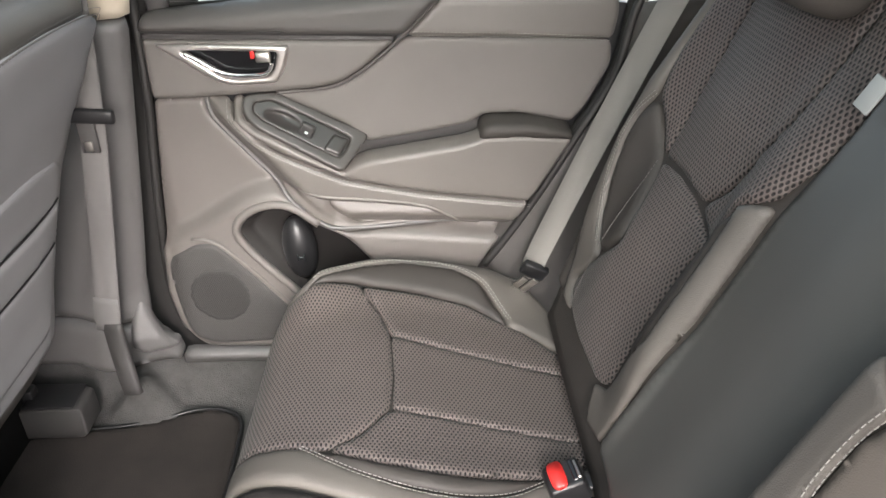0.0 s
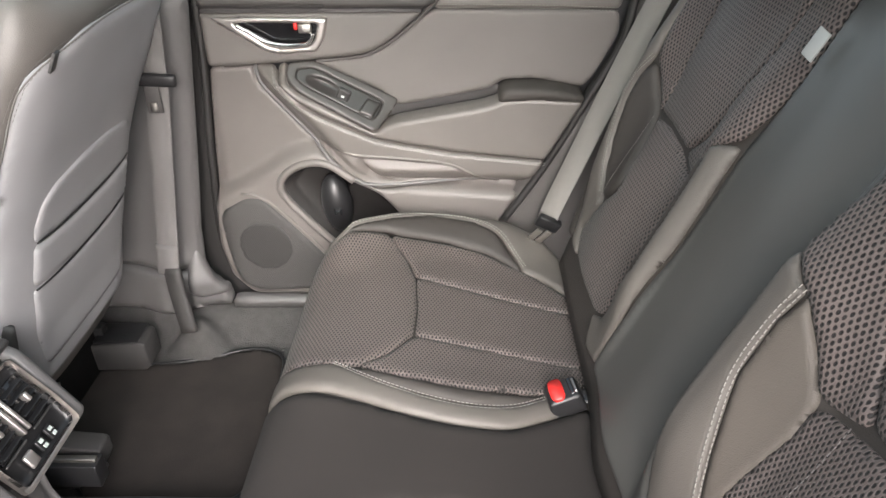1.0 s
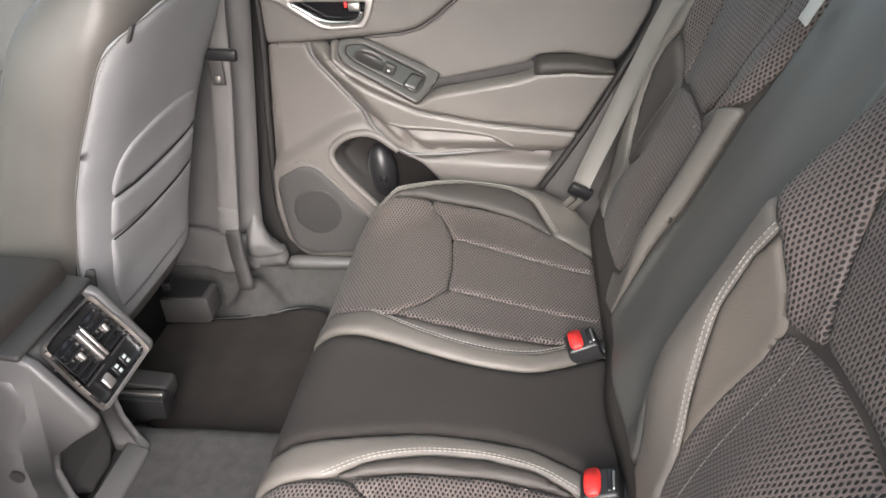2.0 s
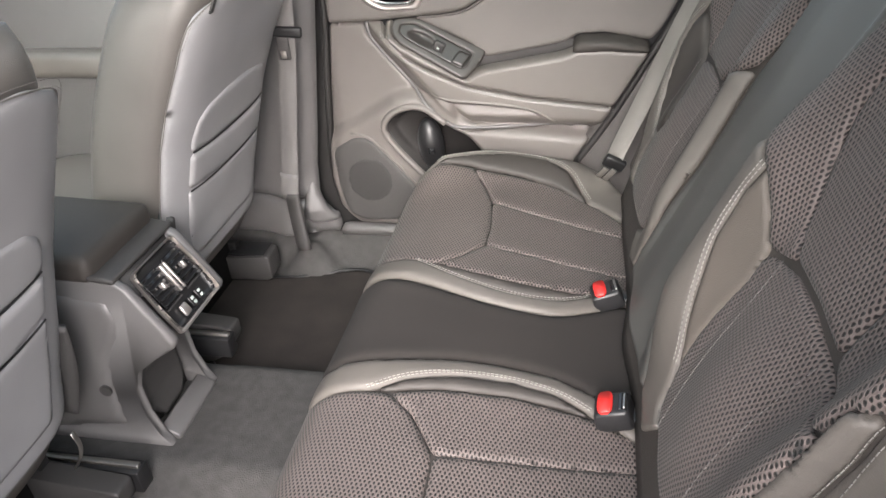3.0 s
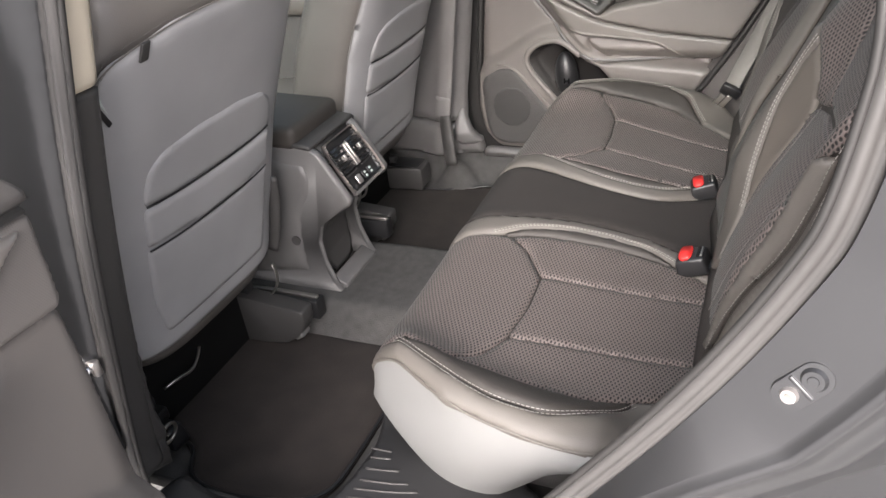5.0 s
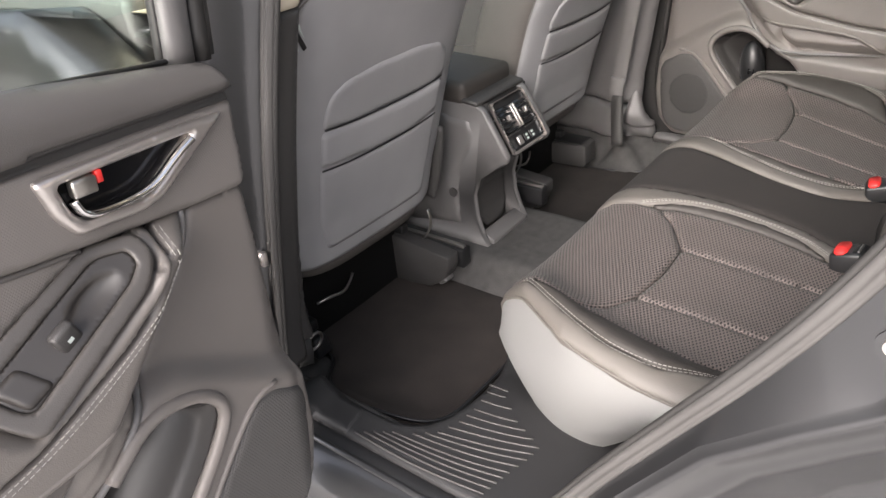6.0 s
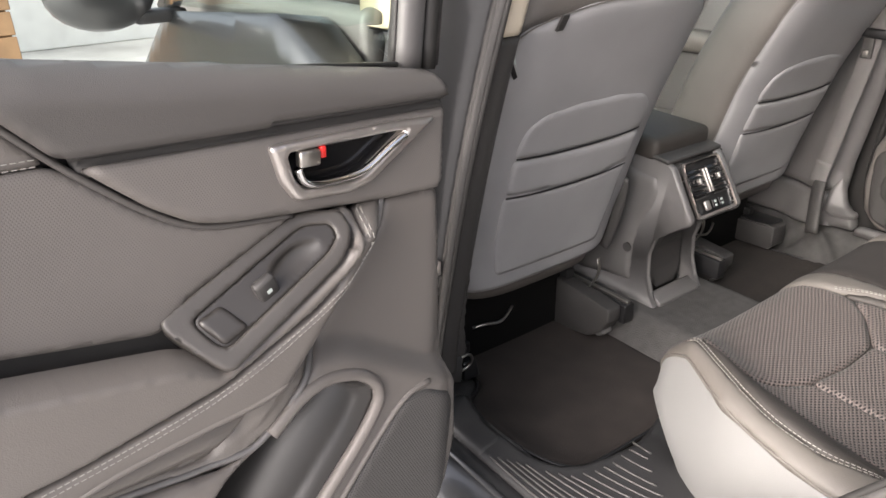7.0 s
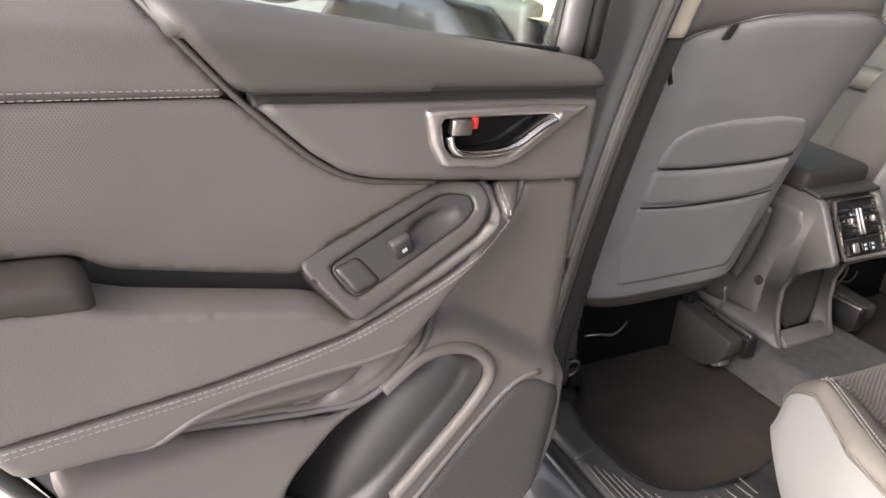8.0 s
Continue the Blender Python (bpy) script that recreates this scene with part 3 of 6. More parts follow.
def make_backrest(bench):
    F = dict(h=0.008, puff=0.0016, rad=0.006, sink=0.0022, flip=True, soft=0.014)
    G = dict(h=0.009, puff=0.005, rad=0.016, sink=0.003, flip=True, soft=0.016)
    for s in (1, -1):
        right = s > 0
        m = lambda pts: [(s * y, k) for y, k in pts]
        patch("backrest_panel", m([(0.255, 0.085), (0.43, 0.085)] + ([(0.47, 0.115), (0.425, 0.185), (0.395, 0.212), (0.366, 0.25), (0.398, 0.319), (0.426, 0.366)] if right else [(0.475, 0.10), (0.502, 0.208), (0.519, 0.304), (0.527, 0.361), (0.505, 0.350), (0.436, 0.364)]) + [(0.36, 0.374), (0.30, 0.370), (0.218, 0.346)] + ([(0.230, 0.306), (0.230, 0.224), (0.226, 0.157), (0.222, 0.10)] if right else [(0.220, 0.306), (0.214, 0.253), (0.211, 0.20), (0.212, 0.157), (0.224, 0.10)])), back, CLOTH, bench, label="perforated mesh cloth lumbar panel", **F)
        patch("backrest_panel", m([(0.271, 0.372), (0.214, 0.350), (0.192, 0.385)] + ([(0.172, 0.420), (0.138, 0.444), (0.134, 0.47), (0.128, 0.50)] if right else [(0.162, 0.417), (0.116, 0.438), (0.113, 0.47), (0.118, 0.50)]) + [(0.122, 0.56), (0.13, 0.68), (0.19, 0.68), (0.193, 0.567), (0.196, 0.524), (0.214, 0.468), (0.236, 0.412)]), back, CLOTH, bench, label="perforated mesh cloth shoulder panel", **F)
        patch("backrest_panel", m([(0.275, 0.376), (0.240, 0.412), (0.218, 0.468), (0.200, 0.524), (0.197, 0.567), (0.20, 0.68), (0.448, 0.68), (0.438, 0.56), (0.426, 0.435), (0.426, 0.395), (0.427, 0.377), (0.36, 0.384), (0.30, 0.380)]), back, CLOTH, bench, label="perforated mesh cloth upper panel", **F)
        patch("backrest_panel", m([(0.431, 0.377), (0.429, 0.395), (0.430, 0.435), (0.441, 0.56), (0.451, 0.68)] + ([(0.50, 0.68), (0.512, 0.60), (0.502, 0.50), (0.487, 0.44), (0.468, 0.417), (0.44, 0.379)] if right else [(0.570, 0.68), (0.572, 0.60), (0.569, 0.53), (0.564, 0.476), (0.558, 0.424), (0.550, 0.411), (0.532, 0.403), (0.528, 0.368), (0.505, 0.354), (0.44, 0.368)])), back, CLOTH, bench, label="perforated mesh cloth shoulder panel", **F)
        for x in (0.272, 0.425):
            stitches("stitching", back, m([(x, 0.10), (x, 0.2), (x, 0.30), (x + (0.004 if x > 0.35 else -0.008), 0.362)]), GREY_THREAD, bench, flip=True, high=0.0055, rows=(0.0,), r=0.0004)
        # outer bolster: charcoal flank inside an arc of pale leatherette
        if right:
            patch("bolster_insert", m([(0.425, 0.202), (0.400, 0.215), (0.371, 0.253), (0.402, 0.319), (0.440, 0.376), (0.470, 0.415), (0.488, 0.437), (0.503, 0.40), (0.504, 0.366), (0.497, 0.30), (0.475, 0.235), (0.45, 0.21)]), back, LEATHER_DARK, bench, label="charcoal leatherette bolster flank", **G)
            patch("outer_bolster", m([(0.435, 0.075), (0.475, 0.115), (0.43, 0.19), (0.453, 0.207), (0.478, 0.235), (0.50, 0.30), (0.507, 0.366), (0.506, 0.40), (0.491, 0.44), (0.505, 0.50), (0.515, 0.60), (0.504, 0.68), (0.55, 0.68), (0.553, 0.55), (0.545, 0.42), (0.54, 0.30), (0.515, 0.17), (0.49, 0.07)]), back, SEAT_LEATHER, bench, label="grey leatherette side bolster with pale stitching", **G)
            stitches("stitching", back, m([(0.493, 0.44), (0.509, 0.40), (0.510, 0.37), (0.503, 0.30), (0.480, 0.233), (0.450, 0.205)]), THREAD, bench, flip=True, high=0.005, rows=(-0.0025, 0.0025), r=0.0003, length=0.0036, gap=0.0018)
            patch("wing", m([(0.554, 0.68), (0.557, 0.55), (0.549, 0.42), (0.544, 0.30), (0.519, 0.17), (0.50, 0.07), (0.56, 0.07), (0.59, 0.28), (0.60, 0.42), (0.60, 0.55), (0.60, 0.68)]), back, LEATHER_DARK, bench, label="charcoal leatherette side wing", **G)
        else:
            N = dict(h=0.004, puff=0.003, rad=0.006, sink=0.002, flip=True, soft=0.006)
            edge = [(0.556, 0.408), (0.551, 0.372), (0.545, 0.343), (0.537, 0.30), (0.529, 0.262), (0.516, 0.204), (0.507, 0.166), (0.488, 0.084)]
            fold = [(0.612, 0.52), (0.592, 0.44), (0.580, 0.396), (0.565, 0.332), (0.548, 0.265), (0.526, 0.161), (0.492, 0.035)]
            patch("outer_bolster", m([(0.556, 0.412), (0.534, 0.400), (0.530, 0.361), (0.522, 0.304), (0.505, 0.208), (0.478, 0.10), (0.462, 0.06)] + edge[::-1]), back, SEAT_LEATHER, bench, label="grey leatherette side bolster pad with pale stitching", **N)
            patch("wing", m([(0.574, 0.68), (0.576, 0.60), (0.573, 0.53), (0.568, 0.476), (0.561, 0.424)] + [(y + 0.002, k) for y, k in edge] + fold[::-1] + [(0.612, 0.68)]), back, SEAT_LEATHER, bench, label="grey leatherette side wing", **N)
            patch("side_cover", m([(y + 0.002, k) for y, k in fold] + [(0.56, 0.05), (0.60, 0.28), (0.624, 0.42), (0.630, 0.52)]), back, LEATHER_DARK, bench, label="charcoal leatherette side cover", **N)
            stitches("stitching", back, m([(0.571, 0.56), (0.566, 0.476), (0.559, 0.424)] + [(y - 0.001, k) for y, k in edge]), THREAD, bench, flip=True, high=0.0035, rows=(0.0,), r=0.0005)
            stitches("stitching", back, m([(0.578, 0.60), (0.575, 0.53), (0.570, 0.465), (0.560, 0.410), (0.548, 0.330), (0.539, 0.278), (0.531, 0.225), (0.511, 0.14), (0.495, 0.07)]), THREAD, bench, flip=True, high=0.0035, rows=(0.0,), r=0.0005)
        # inner bolster
        patch("bolster_insert", m([(0.225, 0.17), (0.227, 0.306), (0.214, 0.344), (0.190, 0.383), (0.171, 0.413), (0.170, 0.30), (0.172, 0.225), (0.193, 0.175)] if right else [(0.212, 0.150), (0.214, 0.20), (0.217, 0.253), (0.223, 0.306), (0.218, 0.348), (0.192, 0.383), (0.163, 0.415), (0.155, 0.38), (0.158, 0.313), (0.176, 0.258), (0.194, 0.200)]), back, LEATHER_DARK if right else TAUPE, bench, label="taupe leatherette bolster flank", **dict(G, h=0.005, soft=0.004, rad=0.007, puff=0.0012, sink=0.0028))
        patch("inner_bolster", m([(0.25, 0.08), (0.215, 0.10), (0.19, 0.17), (0.168, 0.22), (0.166, 0.30), (0.166, 0.40), (0.168, 0.420), (0.137, 0.440), (0.134, 0.436), (0.134, 0.28), (0.143, 0.15), (0.165, 0.05), (0.22, 0.035)] if right else [(0.255, 0.08), (0.226, 0.09), (0.212, 0.146), (0.192, 0.198), (0.173, 0.258), (0.155, 0.313), (0.152, 0.378), (0.158, 0.415), (0.116, 0.435), (0.108, 0.437), (0.109, 0.38), (0.112, 0.28), (0.127, 0.15), (0.160, 0.05), (0.22, 0.035)]), back, SEAT_LEATHER, bench, label="grey leatherette inner bolster with pale stitching", **dict(G, h=0.005, soft=0.004, rad=0.007, puff=0.0025, sink=0.001))
        if not right:
            stitches("stitching", back, m([(0.158, 0.419), (0.152, 0.378), (0.155, 0.313), (0.173, 0.258), (0.191, 0.204), (0.207, 0.158)]), THREAD, bench, flip=True, high=0.004, rows=(-0.003, 0.003), r=0.0005)
    patch("centre_backrest", [(-0.155, 0.045), (-0.123, 0.15), (-0.108, 0.28), (-0.106, 0.44), (-0.11, 0.48), (-0.118, 0.565), (-0.118, 0.66), (0.118, 0.66), (0.119, 0.565), (0.128, 0.48), (0.131, 0.44), (0.131, 0.28), (0.140, 0.15), (0.162, 0.045)], back, ARM_BACK, bench, h=0.007, puff=0.003, rad=0.01, flip=True, soft=0.02, label="charcoal vinyl centre backrest")
    c = back(np.array([0.0]), np.array([0.70]))[0] + BN * -0.02
    block("centre_headrest", (0.08, 0.23, 0.10), tuple(c), SEAT_LEATHER, bench, bevel=0.035, rot=(0, 23, 0), seg=4, label="grey centre headrest folded down")
    for s in (1, -1):
        c = back(np.array([s * 0.315]), np.array([0.715]))[0] + BN * 0.045
        hr = block("headrest", (0.10, 0.24, 0.19), tuple(c), SEAT_LEATHER, bench, bevel=0.04, rot=(0, 20, 0), seg=4, label="grey leatherette headrest")
    v, u = np.linspace(-0.608, 0.608, 47), np.linspace(0.0, 0.70, 30)
    U, W = np.meshgrid(u, v)
    F0 = back(W.ravel(), U.ravel()) - 0.006 * BN
    R0 = F0 - (0.10 + 0.0 * U.ravel())[:, None] * BN
    nu, nv = len(u), len(v)
    F = [(j * nu + i, j * nu + i + 1, (j + 1) * nu + i + 1, (j + 1) * nu + i) for j in range(nv - 1) for i in range(nu - 1)]
    k = len(F0)
    F += [tuple(a + k for a in f)[::-1] for f in F]
    for i in range(nu - 1):
        F += [(i, i + 1, k + i + 1, k + i), ((nv - 1) * nu + i + 1, (nv - 1) * nu + i, k + (nv - 1) * nu + i, k + (nv - 1) * nu + i + 1)]
    for j in range(nv - 1):
        F += [(j * nu, (j + 1) * nu, k + (j + 1) * nu, k + j * nu), ((j + 1) * nu + nu - 1, j * nu + nu - 1, k + j * nu + nu - 1, k + (j + 1) * nu + nu - 1)]
    mesh("backrest_base", np.vstack((F0, R0)), F, LEATHER_DARK, bench)


make_bench()


def make_buckle(x, y, z, yaw):
    b = thing("seat_belt_buckle", "black seat belt buckle with a red release button", "buckle", "bench buckles")
    b.location, b.rotation_euler = (x, y, z), (0, radians(-18), radians(yaw))
    block("housing", (0.058, 0.052, 0.036), (0, 0, -0.004), PLASTIC_BLACK, b, bevel=0.006, taper=(0.86, 0.90), seg=3)
    bm = bmesh.new()
    bmesh.ops.create_cone(bm, cap_ends=True, segments=32, radius1=1.0, radius2=0.93, depth=1.0)
    for v in bm.verts:
        k = (v.co.x ** 4 + v.co.y ** 4) ** -0.25 * math.hypot(v.co.x, v.co.y)
        v.co = (v.co.x * k * 0.0115, v.co.y * k * 0.0220, 0.0145 + 0.007 * v.co.z)
        v.co.x -= 0.008
    part("release_button", bm, RED, b, "red release button", True)
    block("slot", (0.006, 0.034, 0.004), (0.014, 0, 0.0135), GLOSS_BLACK, b, bevel=0.001, seg=1)
    block("latch_plate", (0.004, 0.030, 0.006), (0.020, 0, 0.0130), STEEL, b, bevel=0.001, seg=1)
    sweep("stalk", [(0.02, 0, -0.01), (0.05, 0, -0.03), (0.08, 0, -0.06)], slab(0.03, 0.008), PLASTIC_BLACK, b)


make_buckle(0.165, 0.142, 0.664, 8)
make_buckle(0.172, -0.155, 0.668, -4)


# ---- rear doors ----
POD_TALL = fillet([(-0.405, 1.012), (-0.40, 0.974), (-0.356, 0.92), (-0.285, 0.835), (-0.227, 0.772), (-0.175, 0.746), (0.17, 0.742), (0.245, 0.83), (0.345, 0.99), (0.330, 1.04), (0.154, 1.05), (0.068, 1.04), (-0.10, 1.01), (-0.16, 1.005), (-0.30, 1.022), (-0.35, 1.016)], 0.02)
SWITCH = fillet([(-0.335, 1.012), (-0.285, 1.013), (-0.118, 0.930), (-0.166, 0.880), (-0.318, 0.966), (-0.338, 0.990)], 0.014)
PLATE = fillet([(-0.318, 1.000), (-0.288, 1.001), (-0.148, 0.928), (-0.170, 0.900), (-0.305, 0.974), (-0.320, 0.988)], 0.012)
POCKET = fillet([(-0.382, 0.757), (-0.345, 0.793), (-0.282, 0.806), (-0.225, 0.758), (-0.17, 0.735), (-0.10, 0.650), (-0.11, 0.555), (-0.20, 0.530), (-0.262, 0.592), (-0.362, 0.715)], 0.03)[::2]
LOWER = fillet([(-0.60, 0.70), (-0.46, 0.775), (-0.34, 0.85), (-0.26, 0.85), (-0.18, 0.77), (0.2, 0.74), (0.2, 0.40), (-0.6, 0.40)], 0.04)
SLOT = fillet([(-0.246, 0.836), (-0.20, 0.822), (-0.125, 0.818), (-0.016, 0.806), (0.028, 0.780), (0.070, 0.759), (-0.03, 0.756), (-0.15, 0.757), (-0.192, 0.778)], 0.010)
PULL = fillet([(-0.150, 0.950), (-0.03, 0.945), (0.075, 0.962), (0.10, 0.935), (0.08, 0.86), (-0.03, 0.85), (-0.127, 0.84), (-0.165, 0.86)], 0.006)
DOOR_Y = 0.742


def relief(x, z, layer):
    """How far a layer of the door's lining stands out from its base plane."""
    q = np.column_stack((x, z))
    top = 1.160 + 0.09 * np.clip(x + 0.44, -0.1, 0.4)
    w = 0.016 - 0.040 * np.clip((z - top + 0.03) / 0.03, 0, 2) ** 2 - 0.010 * np.clip((-0.488 - x) / 0.03, 0, 1) ** 2
    if layer == "front":  # belt trim and handle panel, with a groove between them
        seam = np.interp(x, [-0.497, -0.30, -0.056], [1.1190, 1.1162, 1.1130])
        k = np.clip((z - seam + 0.004) / 0.012, 0, 1)
        w = w + 0.009 + 0.009 * k * k * (3 - 2 * k) - 0.010 * np.exp(-((z - seam) / 0.005) ** 2)
    if layer in ("low", "pocket", "arm", "slot"):
        w = w + lift(LOWER, q, 0.030, 0.032)
    if layer in ("arm", "slot"):
        w = w + lift(POD_TALL, q, 0.050, 0.045)
    if layer == "slot":
        w = w - 0.003 - 0.028 * np.clip((z - 0.756) / 0.055, 0, 1)
    if layer == "pocket":  # the front wall slopes, the rear is deep
        k = np.clip(((x + 0.382) * 0.809 + (z - 0.757) * 0.588) / 0.15, 0, 1)
        w = w - 0.003 - (0.014 + 0.135 * k * k * (3 - 2 * k)) * np.clip(depth_in(POCKET, q) / 0.022, 0, 1)
    if layer == "cup":
        w = w - 0.022
    return w


def make_door(s, name, label, group="rear doors"):
    d = thing(name, label, "car door", group)

    def on(layer):
        def surface(x, z):
            x, z = np.asarray(x, dtype=float), np.asarray(z, dtype=float)
            return np.column_stack((x, s * (DOOR_Y - relief(x, z, layer)), z))
        return surface

    S, front, low, arm = on("insert"), on("front"), on("low"), on("arm")

    def flat(w):
        return lambda x, z: np.column_stack((np.asarray(x, dtype=float), np.full(len(x), s * (DOOR_Y - w)), np.asarray(z, dtype=float)))

    fl = s < 0
    K = dict(h=0.007, flip=fl, soft=0.012)
    patch("lower_lining", [(-0.499, 1.003), (-0.517, 0.87), (-0.534, 0.69), (-0.541, 0.60), (-0.526, 0.515), (-0.475, 0.474), (-0.15, 0.468), (-0.02, 0.48), (0.11, 0.70), (0.134, 0.738), (0.12, 0.757), (-0.175, 0.743), (-0.229, 0.768), (-0.288, 0.832), (-0.359, 0.917), (-0.404, 0.972), (-0.409, 1.006)], low, PLASTIC, d, puff=0.002, rad=0.006, skirt=0.02, label="warm grey moulded plastic lower lining", holes=(POCKET,), **K)
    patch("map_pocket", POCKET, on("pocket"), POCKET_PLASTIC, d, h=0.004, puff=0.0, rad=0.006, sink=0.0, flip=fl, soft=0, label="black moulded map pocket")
    belt = [(-0.497, 1.124), (-0.30, 1.120), (-0.054, 1.116), (0.012, 1.182), (0.028, 1.205), (-0.20, 1.183), (-0.45, 1.159), (-0.494, 1.153)]
    patch("belt_trim", belt, front, PLASTIC_DARK2, d, puff=0.004, rad=0.010, skirt=0.02, label="dark grey soft upper belt trim", **K)
    bez = [(-0.475, 1.1035), (-0.40, 1.1045), (-0.246, 1.1005), (-0.258, 1.060), (-0.275, 1.036), (-0.348, 1.032), (-0.376, 1.038)]
    ins = [(-0.430, 1.0935), (-0.40, 1.0935), (-0.267, 1.0905), (-0.275, 1.060), (-0.287, 1.0475), (-0.346, 1.0450), (-0.367, 1.050)]
    cut = [(0.5 * (a + c), 0.5 * (b + e)) for (a, b), (c, e) in zip(bez, ins)]
    patch("handle_panel", [(-0.497, 1.1135), (-0.30, 1.1115), (-0.066, 1.1085), (-0.082, 1.094), (-0.125, 1.058), (-0.165, 1.034), (-0.20, 1.026), (-0.287, 1.018), (-0.409, 1.009), (-0.498, 1.006)], front, EMBOSS, d, puff=0.004, rad=0.010, skirt=0.015, label="grey embossed panel round the handle", holes=(cut,), **dict(K, h=0.006))
    patch("trim_groove", [(-0.497, 1.126), (-0.30, 1.122), (-0.058, 1.118), (-0.068, 1.108), (-0.30, 1.110), (-0.497, 1.112)], front, PLASTIC_DARK, d, h=0.004, puff=0.0005, sink=0.001, rad=0.003, flip=fl, soft=0, label="dark groove under the belt trim")
    bead("fold", S, [(0.036, 1.206), (0.017, 1.181), (-0.050, 1.1135), (-0.078, 1.0895), (-0.122, 1.0535), (-0.163, 1.0285), (-0.20, 1.0195), (-0.28, 1.0135)], 0.0035, PLASTIC_DARK2, d, flip=fl, high=0.0, h=0.008)
    insert = [(-0.047, 1.110), (0.31, 1.104), (0.314, 1.062), (0.274, 0.982), (0.252, 0.955), (0.154, 0.974), (0.09, 0.972), (0.066, 0.954), (-0.03, 0.936), (-0.122, 0.920), (-0.155, 0.952), (-0.285, 1.014), (-0.20, 1.0195), (-0.160, 1.0285), (-0.118, 1.053), (-0.075, 1.089)]
    patch("insert", insert, S, EMBOSS, d, puff=0.001, rad=0.004, sink=0.001, label="grey embossed vinyl insert", **K)
    patch("upper_insert", [(-0.047, 1.1125), (0.020, 1.181), (0.039, 1.206), (0.31, 1.208), (0.319, 1.15), (0.312, 1.1055)], S, LEATHER, d, puff=0.002, rad=0.005, sink=0.001, label="grey leatherette upper insert", **K)
    stitches("stitching", S, [(-0.034, 1.1165), (0.10, 1.114), (0.20, 1.1115), (0.305, 1.106)], THREAD, d, flip=fl, high=0.003, rows=(-0.003, 0.003), r=0.0005)
    # armrest pod
    up_line = [(-0.362, 1.006), (-0.352, 0.972), (-0.332, 0.950), (-0.275, 0.913), (-0.165, 0.862), (-0.02, 0.834), (0.178, 0.812)]
    patch("armrest", [(-0.358, 1.010), (-0.348, 0.973), (-0.328, 0.952), (-0.272, 0.916), (-0.163, 0.866), (-0.019, 0.838), (0.180, 0.816), (0.250, 0.942), (0.154, 0.948), (0.086, 0.946), (0.078, 0.940), (0.05, 0.931), (-0.03, 0.917), (-0.127, 0.900), (-0.150, 0.890), (-0.166, 0.878), (-0.320, 0.964), (-0.341, 0.990), (-0.338, 1.014)], arm, LEATHER, d, puff=0.003, rad=0.009, sink=0.003, skirt=0.05, label="padded grey leatherette armrest", **dict(K, h=0.005))
    patch("armrest_lower", [(-0.403, 1.010), (-0.40, 0.974), (-0.356, 0.92), (-0.285, 0.835), (-0.227, 0.772), (-0.175, 0.746), (0.12, 0.760), (0.137, 0.742), (0.180, 0.812), (-0.02, 0.834), (-0.165, 0.862), (-0.275, 0.912), (-0.332, 0.949), (-0.352, 0.971), (-0.362, 1.010)], arm, LEATHER, d, puff=0.003, rad=0.006, sink=0.001, skirt=0.04, label="grey leatherette lower armrest facing with a storage slot", holes=(SLOT,), **dict(K, h=0.006))
    patch("storage_slot", SLOT, on("slot"), LEATHER, d, h=0.006, puff=0.0, rad=0.004, sink=0.0, flip=fl, soft=0, skirt=0.004, label="sloping storage slot")
    stitches("stitching", arm, [(a - 0.002, b - 0.004) for a, b in up_line], THREAD, d, flip=fl, high=0.003, rows=(-0.003, 0.003), r=0.0005)
    bead("moulding", arm, [(-0.252, 0.843), (-0.20, 0.829), (-0.125, 0.825), (-0.014, 0.813), (0.033, 0.785), (0.085, 0.759)], 0.0040, LEATHER, d, flip=fl, high=0.001, h=0.008)
    bead("moulding", low, [(-0.405, 1.008), (-0.402, 0.972), (-0.358, 0.918), (-0.287, 0.833), (-0.229, 0.770), (-0.177, 0.744), (0.10, 0.758)], 0.0045, PLASTIC_MID, d, flip=fl, high=0.0)
    # switch panel: a flat, tilted slab
    def SW(x, z):
        x, z = np.asarray(x, dtype=float), np.asarray(z, dtype=float)
        t = (x + 0.235) * 0.435 + (z - 0.948) * 0.9
        u, v = (x + 0.268) * -0.9 + (z - 0.969) * 0.435, (x + 0.268) * 0.435 + (z - 0.969) * 0.9
        w = 0.043 - 0.90 * t - 0.011 * np.clip(1 - (u / 0.037) ** 2 - (v / 0.013) ** 2, 0, 1)
        return np.column_stack((x, s * (DOOR_Y - w), z))

    sw = patch("switch_panel", SWITCH, SW, SURROUND, d, h=0.0035, puff=0.006, rad=0.003, sink=-0.0045, skirt=0.05, flip=fl, soft=0, holes=(PLATE,), label="charcoal window switch surround")
    pl = patch("switch_plate", PLATE, SW, SWITCH_BLACK, d, h=0.0032, puff=0.0025, rad=0.003, sink=-0.0025, flip=fl, soft=0, label="dark window switch plate")
    patch("step", fillet([(-0.182, 0.940), (-0.153, 0.927), (-0.172, 0.904), (-0.202, 0.918)], 0.006), SW, SWITCH_BLACK, pl, h=0.003, puff=0.0065, rad=0.007, sink=-0.002, flip=fl, soft=0)
    P = SW(np.array([-0.228]), np.array([0.951]))[0]
    ws = block("window_switch", (0.026, 0.013, 0.032), tuple(P - np.array((0, s * 0.007, 0))), PLASTIC_DARK, pl, bevel=0.004, rot=(s * 12, 27, 0), label="grey window lift switch")
    block("mark", (0.006, 0.002, 0.004), tuple(P - np.array((0, s * 0.0138, 0))), WHITE, ws, bevel=0, rot=(0, 27, 0))
